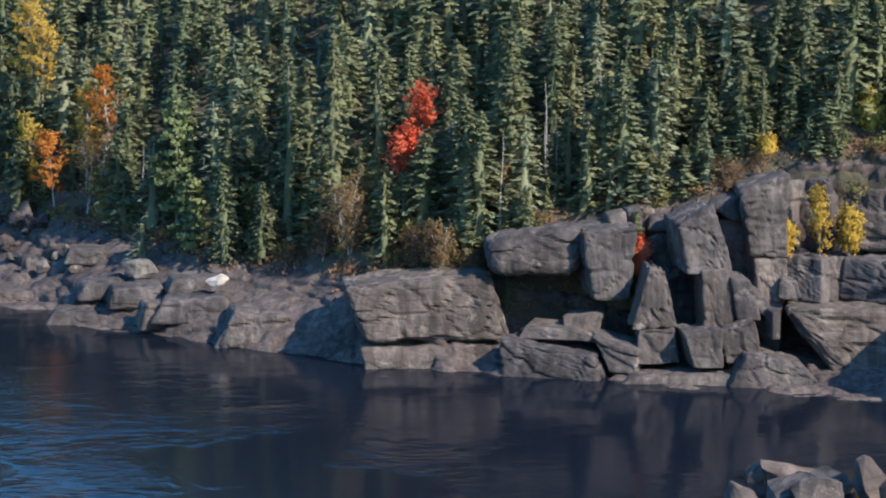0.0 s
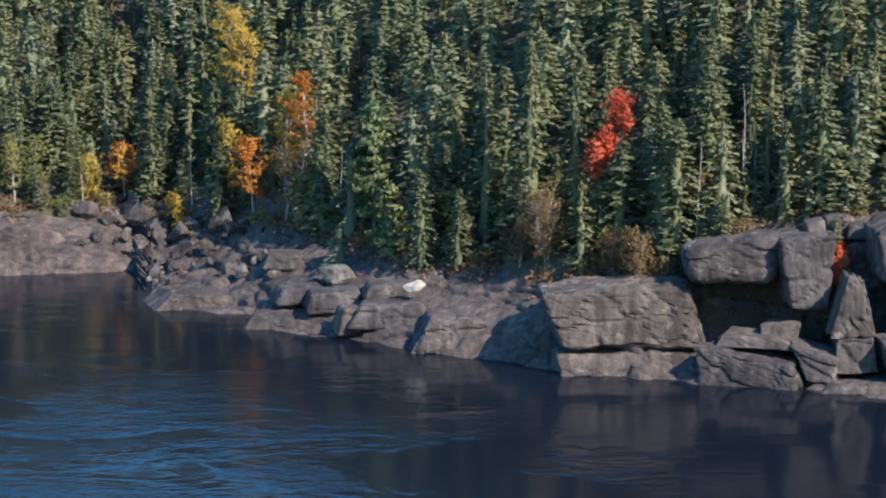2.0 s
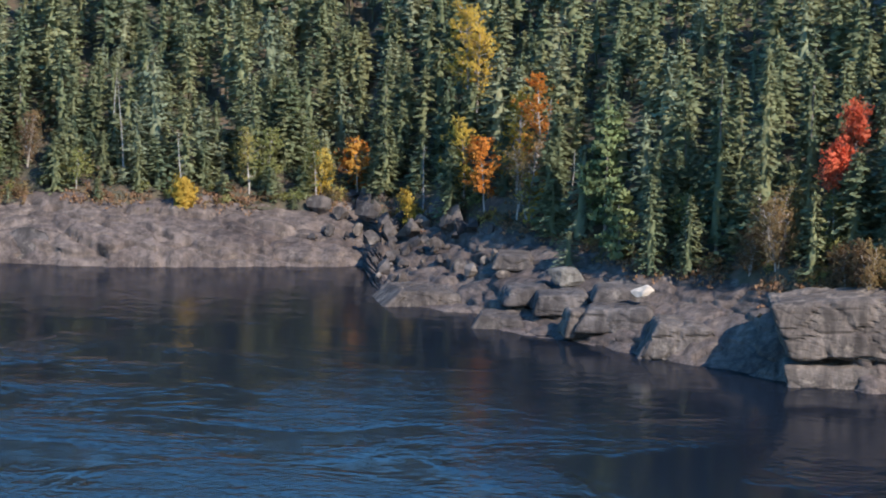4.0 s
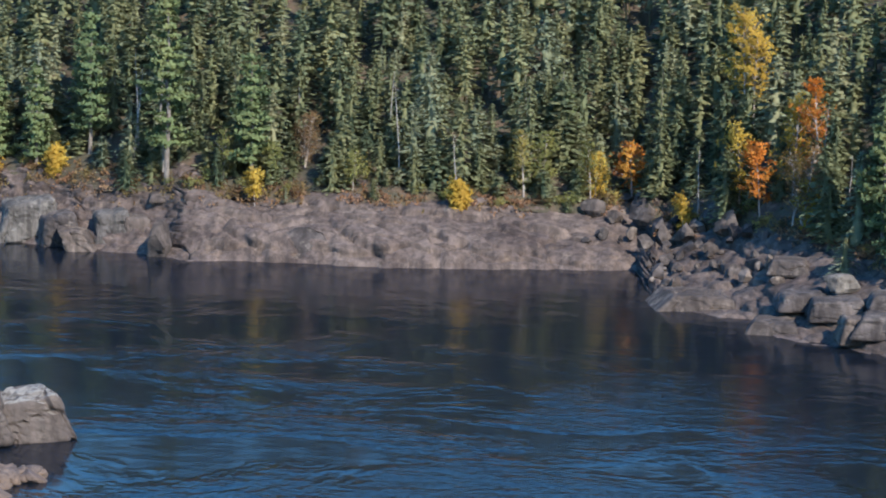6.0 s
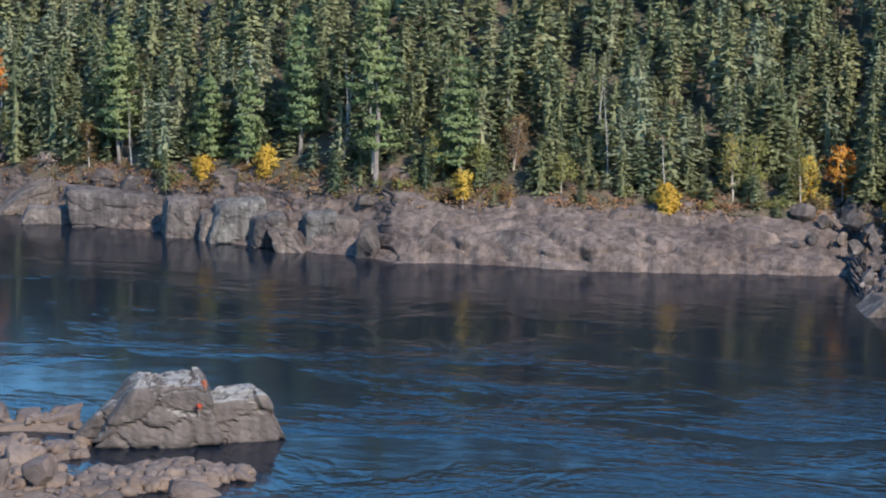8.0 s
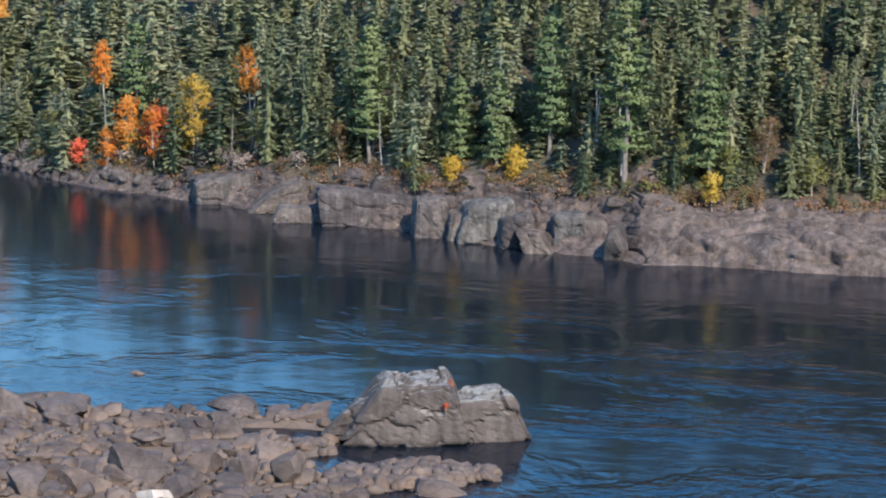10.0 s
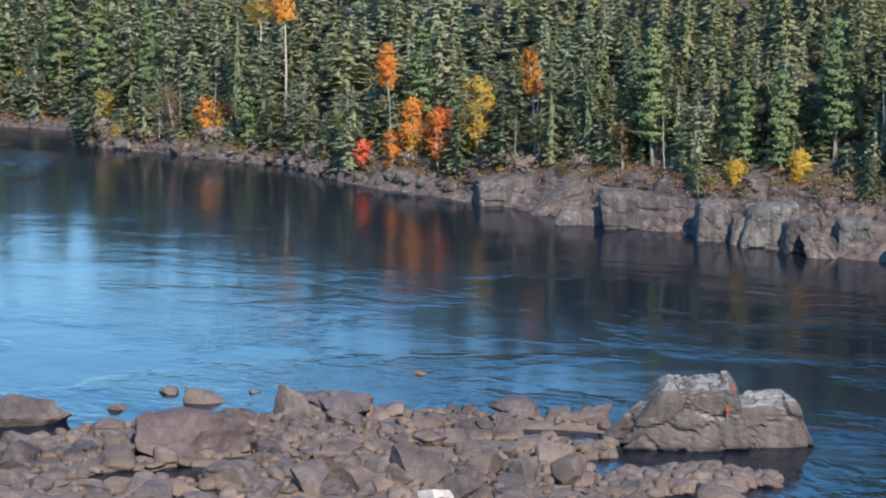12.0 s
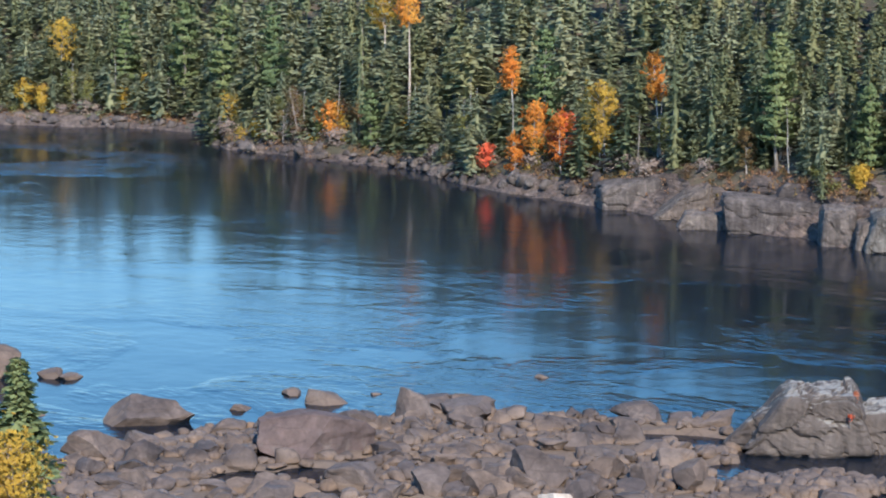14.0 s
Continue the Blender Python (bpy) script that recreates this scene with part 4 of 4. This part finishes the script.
YELLOWS = [(-150.1, 254.1, 11.2), (-105.9, 241.1, 2.7), (-113, 241.8, 1.8), (-64, 239.2, 2.8), (-37.1, 238.5, 8.6), (-52.8, 248.4, 4.8),
           (-42.5, 239.5, 3.4), (-38.8, 251.2, 13.9), (27.1, 188.2, 4.3), (24.6, 188.2, 1.9), (29.2, 188.6, 2.8), (31.7, 195, 2.9),
           (24, 194.6, 1), (-214.6, 273.7, 3.2), (-264.2, 286.3, 4.2), (-266.7, 284.9, 5.3), (-269.9, 296.6, 12.3), (-202.2, 285.1, 16.9),
           (-83.2, 236.3, 3.2), (-37.9, 249.5, 11.6), (-150.9, 254.7, 10.8), (-29.5, 226.9, 4.7), (-31.6, 233.1, 10.4)]
ORANGES = [(-156.3, 254.9, 7.5), (-161.6, 257.7, 8.2), (-163.8, 256.9, 4.5), (-170.1, 266.5, 12.3), (-143.8, 255.7, 11.7), (-49.4, 250.2, 6.7),
           (-28.9, 230.8, 10.6), (-201.6, 271.9, 6.2), (-197.8, 284.6, 17.6), (-34.6, 234.1, 7.2), (-161.7, 257.7, 8.1)]
REDS = [(-169, 258.8, 3.8), (-3.6, 200.8, 10.2), (14.2, 189.4, 2.4), (-1.0, 203.3, 10.6), (-156.6, 256.2, 6.7)]
RUSTS = [(-80.8, 244, 5.6), (-29.9, 227.2, 7.6), (19.1, 191, 4.2), (-7.8, 202.7, 6.4), (-9.3, 202.7, 4.2), (-0.2, 193.7, 4.1), (1.9, 193, 3.5),
         (-1.9, 196, 3.3), (-207, 272.8, 7.7), (20.9, 192.7, 2.7), (-7.1, 200.6, 5.7)]
CLIFF_PLANTS = {(27.1, 188.2): 8.5, (24.6, 188.2): 8.3, (29.2, 188.6): 8.5, (14.2, 189.4): 6.4}


def base_of(x, y):
    return CLIFF_PLANTS.get((x, y), ground_at(x, y) - 0.1)


def build_marked_trees():
    seed = 700
    for x, y, h in PINES:
        seed += 1
        crown, limbs = pine_arrays(seed, h, 0.2 if h > 12 else 0.12, 1.4 + 0.085 * h)
        plant("pine_tree", crown, joined([limbs, stem(h * 0.98, 0.014 * h + 0.03, seed)]), PINE, BARK, "tall light green pine with loose level tiers of needles", "tree", x, y, base_of(x, y))
    for x, y, h, r in TALL_SPRUCES:
        seed += 1
        ob = spruce(seed, h, r, "tall grey-green spruce standing clear of the forest edge", 0.8, 0.05, tiers=0.35)
        ob.matrix_basis = pose(x, y, base_of(x, y))
    for rows, leaves, words in ((YELLOWS, YELLOW, "yellow"), (ORANGES, ORANGE, "orange"), (REDS, RED, "red")):
        for x, y, h in rows:
            seed += 1
            small = h < 5
            crown, wood = leafy_arrays(seed, h, 0.4 + 0.16 * h if small else 0.5 + 0.07 * h if words == "red" and h > 10 else 0.5 + 0.06 * h if words == "orange" and h > 11.4 else 1.0 + 0.1 * h, 0.08 if small else 0.62 if words == "red" and h > 10 else 0.7 if h > 16 else (0.58 if words == "orange" else 0.42) if h > 11.4 else 0.2, 3 if h < 3 else 1, 0.23, 8)
            label = f"small bush with {words} autumn leaves on the bank" if h < 4 else f"slender broadleaf tree with {words} autumn leaves"
            plant("autumn_bush" if h < 4 else "autumn_tree", crown, wood, leaves, BIRCH_BARK if words != "red" else BARK, label, "bush" if h < 4 else "tree", x, y, base_of(x, y)).scale = (0.8, 0.8, 1) if (x, y) in CLIFF_PLANTS else (1, 1, 1)
    for x, y, h in RUSTS:
        seed += 1
        crown, wood = leafy_arrays(seed, h, 0.9 + 0.08 * h, 0.15, 3, 0.15, 5)
        plant("brown_bush", crown, wood, RUST, BIRCH_BARK, "half-bare bush with brown withered leaves", "bush", x, y, base_of(x, y))
    # scattered broadleaf trees along the edge of the forest
    rnd = random.Random(77)
    for k in range(44):
        az = rnd.uniform(29, 44.5) if k < 32 else rnd.uniform(-2, 29)
        d, w, _ = (float(v) for v in bank(np.array(az)))
        dist = d + w + rnd.uniform(-0.5, 3.0) + (2.5 if az > 29 else 0)
        x, y = -dist * math.sin(radians(az)), dist * math.cos(radians(az))
        h = rnd.uniform(3.5, 7.5) * (0.85 if az > 29 else 1)
        seed += 1
        crown, wood = leafy_arrays(seed, h, 0.8 + 0.1 * h, 0.2, 1, 0.22, 5)
        leaves, words = ((OLIVE, "olive green"), (OLIVE, "dull green"), (RUST, "brown"), (YELLOW, "yellow"))[k % 4 if az > 29 else k % 3]
        plant("broadleaf_tree", crown, wood, leaves, BIRCH_BARK, f"slender broadleaf tree with {words} leaves at the forest edge", "tree", x, y, ground_at(x, y) - 0.1, 0, "broadleaf trees along the forest edge")
    # bare white stems beside the cove
    for k, (x, y, h) in enumerate(((-27.6, 228.5, 5.4), (-31.0, 228.4, 6.0), (-209.5, 272.5, 5.5), (7.8, 190.5, 2.2))):
        _, wood = leafy_arrays(760 + k, h, 0.9, 0.3, 2, 0.15, 1)
        tree = new("bare_tree", mesh_of("bare_tree", *wood, BIRCH_BARK))
        tree.matrix_basis = pose(x, y, base_of(x, y))
        tagged(tree, "bare white-barked tree without leaves", "tree")


MARKED = [(x, y) for rows in (PINES, YELLOWS, ORANGES, REDS, RUSTS) for x, y, _ in rows] + [(q[0], q[1]) for q in TALL_SPRUCES]
MARKED = [(x, y) for x, y in MARKED if (x, y) not in ((-3.6, 200.8), (-1.0, 203.3)) and math.hypot(x, y) - sum(float(v) for v in bank(np.array(math.degrees(math.atan2(-x, y))))[:2]) < (10 if x < -0.55 * y else 5.5)]
MARKED_PINES = sum((x, y) in [q[:2] for q in PINES] for x, y in MARKED)
MARKED_AZ = np.array([math.degrees(math.atan2(-x, y)) for x, y in MARKED])
MARKED_D = np.array([math.hypot(x, y) for x, y in MARKED])

SPRUCE_KINDS = [(9.0, 1.75, 1.0, 0.03), (7.5, 1.6, 1.0, 0.03), (10.0, 1.9, 0.9, 0.05), (6.0, 1.45, 1.0, 0.02), (8.5, 1.35, 0.9, 0.05),
                (10.5, 1.6, 0.85, 0.08), (5.0, 1.35, 1.0, 0.02), (8.5, 2.1, 1.0, 0.03)]


def build_forest():
    rnd = random.Random(5)
    models = [spruce(40 + i, h, r, "narrow dark green spruce in a dense riverside stand", dense, bare) for i, (h, r, dense, bare) in enumerate(SPRUCE_KINDS)]
    firs = [spruce(60 + i, h, r * 1.1, "grey-green fir with loose level tiers at the forest edge", 0.8, bare, HAZY_FIR, 0.3) for i, (h, r, dense, bare) in enumerate(SPRUCE_KINDS)]
    plain = []
    for i, (h, r, dense, bare) in enumerate(SPRUCE_KINDS):
        plain.append([joined([spruce_arrays(90 + i, h, r, dense * much, max(bare, low), 0.25 * (i % 2), boughs, along, sprays, leaf, rings), stem(h * 0.9, 0.13, i, 3)])
                      for much, low, boughs, along, sprays, leaf, rings in ((0.8, 0.08, 6, 3, 2, 0.5, 6), (0.75, 0.3, 6, 3, 2, 0.5, 5), (0.6, 0.36, 5, 2, 2, 0.68, 5), (0.5, 0.02, 5, 2, 2, 0.85, 4))])
    spots = []
    for s in (*np.arange(0.4, 46, 2.9), *np.arange(49, 90, 5.5)):
        az = -13.0
        while az < 47:
            d, w, _ = (float(v) for v in bank(np.array(az)))
            dist = d + w + s + rnd.uniform(-1.6, 1.6) + (3.2 if az > 29 else 0)
            if az > 28.5:
                dist = max(dist, tree_line(az) + rnd.uniform(0, 1))
            az += math.degrees((2.8 if s < 46 and az < 29 else 3.3 if s < 46 else 4.4) / dist) * rnd.uniform(0.5, 1.6)
            # stands and gaps
            x, y = -dist * math.sin(radians(az)), dist * math.cos(radians(az))
            if float(soft_noise(np.array(x / 5), np.array(y / 7), 44)) < (0.36 if s < 9 and 20 < az < 29 else 0.2 if s < 14 else 0.14) * (0.75 if az > 28 else 1.0) and rnd.random() < 0.85:
                continue
            aside = np.abs(MARKED_AZ - az) * math.pi / 180 * dist * np.where(np.arange(len(MARKED)) < MARKED_PINES, 0.6, 1.0)
            if np.any((aside < 1.4) & (dist < MARKED_D + 1.2) & (dist > MARKED_D - 7)):
                continue
            if 7.4 < az < 11.8 and s < 5.5:
                continue
            spots.append((dist - d - w, az, dist))
    spots.sort()
    for k in range(800):
        az = rnd.uniform(-11, 45)
        d, w, _ = (float(v) for v in bank(np.array(az)))
        s = rnd.uniform(-0.2, 3.0) + (5.0 if 7.4 < az < 11.8 else 2.6 if az > 29 else 1.8 if az > 21 else 0.0) if k < 300 else rnd.uniform(3.0, 11.0)
        aside = np.abs(MARKED_AZ - az) * math.pi / 180 * (d + w + s)
        if not np.any((aside < 1.1) & (d + w + s < MARKED_D + 1.0) & (d + w + s > MARKED_D - 5)):
            spots.append((-1.0, az, max(d + w + s, tree_line(az)) if az > 28.5 else d + w + s))
    heaps = {False: ([], [], []), True: ([], [], [])}
    for k, (s, az, dist) in enumerate(spots):
        x, y = -dist * math.sin(radians(az)), dist * math.cos(radians(az))
        z = ground_at(x, y) - 0.15
        i = rnd.randrange(len(SPRUCE_KINDS))
        size = rnd.choice((0.6, 0.8, 0.9, 1.0, 1.1)) * rnd.uniform(0.9, 1.1) * (0.8 if s < 1.5 else 1) * ((0.25 + 0.3 * rnd.random()) if s < 0 else 1)
        girth = size * rnd.uniform(0.95, 1.45) * (1.5 if s < 0 else 1.3 if az > 29 else 1)
        if az > 29 and dist - sum(float(q) for q in bank(np.array(az))[:2]) < 9:
            size *= 0.72
        turn = rnd.uniform(0, 360)
        # more pale firs towards the far left; their colour carries haze as well
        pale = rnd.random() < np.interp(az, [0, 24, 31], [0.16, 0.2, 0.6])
        if k < 300:
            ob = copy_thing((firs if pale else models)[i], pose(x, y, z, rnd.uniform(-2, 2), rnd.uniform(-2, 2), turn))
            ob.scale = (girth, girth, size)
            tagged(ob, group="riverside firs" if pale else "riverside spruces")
        else:
            v, f = plain[i][3 if s < 0 else 2 if s >= 30 else 1 if s > 7 else 0]
            c, sn = math.cos(turn), math.sin(turn)
            verts, faces, axes = heaps[pale]
            verts.append(np.stack([v[:, 0] * c - v[:, 1] * sn, v[:, 0] * sn + v[:, 1] * c, v[:, 2]], 1) * (girth, girth, size) + (x, y, z))
            axes.append(np.tile((x, y, z), (len(v), 1)))
            faces.append(f + sum(len(q) for q in axes[:-1]))
    for ob in models + firs:
        for o in (*ob.children_recursive, ob):
            bpy.data.objects.remove(o)
    for pale, needles, words in ((False, SPRUCE, "dense dark green spruce forest behind the river bank"), (True, HAZY_FIR, "grey-green firs mixed into the forest behind the bank")):
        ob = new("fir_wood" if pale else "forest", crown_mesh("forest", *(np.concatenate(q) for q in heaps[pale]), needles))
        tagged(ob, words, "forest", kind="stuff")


def build_undergrowth():
    rnd = random.Random(9)
    kinds = []
    for i in range(7):
        leaves = (OLIVE, RUST, OLIVE, RUST, OLIVE, YELLOW, TWIGS)[i]
        words = ("olive green", "rusty brown", "olive green", "rusty brown", "olive green", "yellow", "withered pinkish-grey")[i]
        crown, wood = leafy_arrays(820 + i, 1.3, 0.8, 0.05, 3, 0.2, 4, 1.0, 8, 3, 1)
        kinds.append(plant("low_bush", crown, wood, leaves, BARK, f"low {words} bush at the foot of the forest", "bush", 0, 0, 0, group="bushes along the forest edge"))
    for k in range(230):
        az = rnd.uniform(-10, 44.5) if k < 150 else rnd.uniform(28, 44.5)
        d, w, _ = (float(v) for v in bank(np.array(az)))
        dist = d + w + rnd.gauss(0.2, 0.9) + (1.2 if az > 29 else 0)
        x, y = -dist * math.sin(radians(az)), dist * math.cos(radians(az))
        i = rnd.choice((0, 1, 3, 6, 6, 6, 6, 1, 5) if az > 28 else (0, 1, 2, 3, 4, 0, 1, 3))
        ob = copy_thing(kinds[i], pose(x, y, ground_at(x, y) - 0.05, 0, 0, rnd.uniform(0, 360)))
        wide = rnd.uniform(0.6, 1.3) * (1.5 if i == 6 else 1)
        ob.scale = (wide, wide, wide * rnd.uniform(0.45, 0.9))
    # heath and grass over the upper rock
    centres = []
    for k in range(5200):
        az = rnd.uniform(-10.5, 44.5)
        d, w, _ = (float(v) for v in bank(np.array(az)))
        if float(soft_noise(np.array(az * 2.2), np.array(0.5), 66)) < 0.35:
            continue
        dist = d + w + rnd.gauss(-0.3, 1.5)
        x, y = -dist * math.sin(radians(az)), dist * math.cos(radians(az))
        centres.append((x, y, ground_at(x, y) + 0.2))
    v, f = tufts(centres, 0.34, 5, 0.8, rnd)
    heath = new("heath", mesh_of("heath", v, f, HEATH))
    tagged(heath, "reddish and tan heath along the top of the rocks", "heath", kind="stuff")
    for ob in kinds:
        for o in (*ob.children_recursive, ob):
            bpy.data.objects.remove(o)


def build_snags():
    rnd = random.Random(14)
    models = []
    for i in range(4):
        h = (7.5, 9.0, 6.0, 10.0)[i]
        wood = [stem(h, 0.10, 950 + i, 5)]
        for _ in range(46):
            z, a = h * rnd.uniform(0.15, 0.98), rnd.uniform(0, 2 * math.pi)
            length = 0.25 + 0.9 * (1 - z / h) * rnd.uniform(0.3, 1.0)
            wood.append(tube([(math.cos(a) * length * t, math.sin(a) * length * t, z - 0.25 * length * t) for t in (0, 0.5, 1)], (0.03, 0.022, 0.008), 3))
        models.append(new("dead_tree", mesh_of("dead_tree", *joined(wood), DEAD_BARK)))
        tagged(models[-1], "dead grey spruce without needles among living trees", "tree", "dead spruces")
    for k in range(34):
        az = rnd.uniform(-8, 44)
        d, w, _ = (float(v) for v in bank(np.array(az)))
        dist = d + w + rnd.uniform(0.3, 9)
        x, y = -dist * math.sin(radians(az)), dist * math.cos(radians(az))
        copy_thing(models[k % 4], pose(x, y, ground_at(x, y) - 0.1, rnd.uniform(-4, 4), rnd.uniform(-4, 4), rnd.uniform(0, 360)))
    for ob in models:
        bpy.data.objects.remove(ob)


def build_near_plants():
    for k, (x, y, z, h) in enumerate(((-69.9, 149.6, 3.5, 0.35), (-69.3, 147.6, 2.5, 0.25))):
        crown, wood = leafy_arrays(870 + k, h, 0.14, 0.05, 4, 0.05, 3, 0.25, 8)
        plant("red_shrub", crown, wood, RED, BARK, "tiny red-leaved shrub growing on a boulder", "bush", x, y, z)
    tree = spruce(880, 4.1, 0.95, "young green spruce on the near slope", 2.2, 0.02, PINE)
    tree.matrix_basis = pose(-51.42, 54.52, 18.3)
    crown, wood = leafy_arrays(881, 2.1, 1.1, 0.1, 7, 0.07, 12)
    plant("willow_bush", crown, wood, YELLOW, BIRCH_BARK, "yellowing willow bush on the near slope", "bush", -50.9, 53.6, 18.0)


build_marked_trees()
build_forest()
build_undergrowth()
build_snags()
build_near_plants()
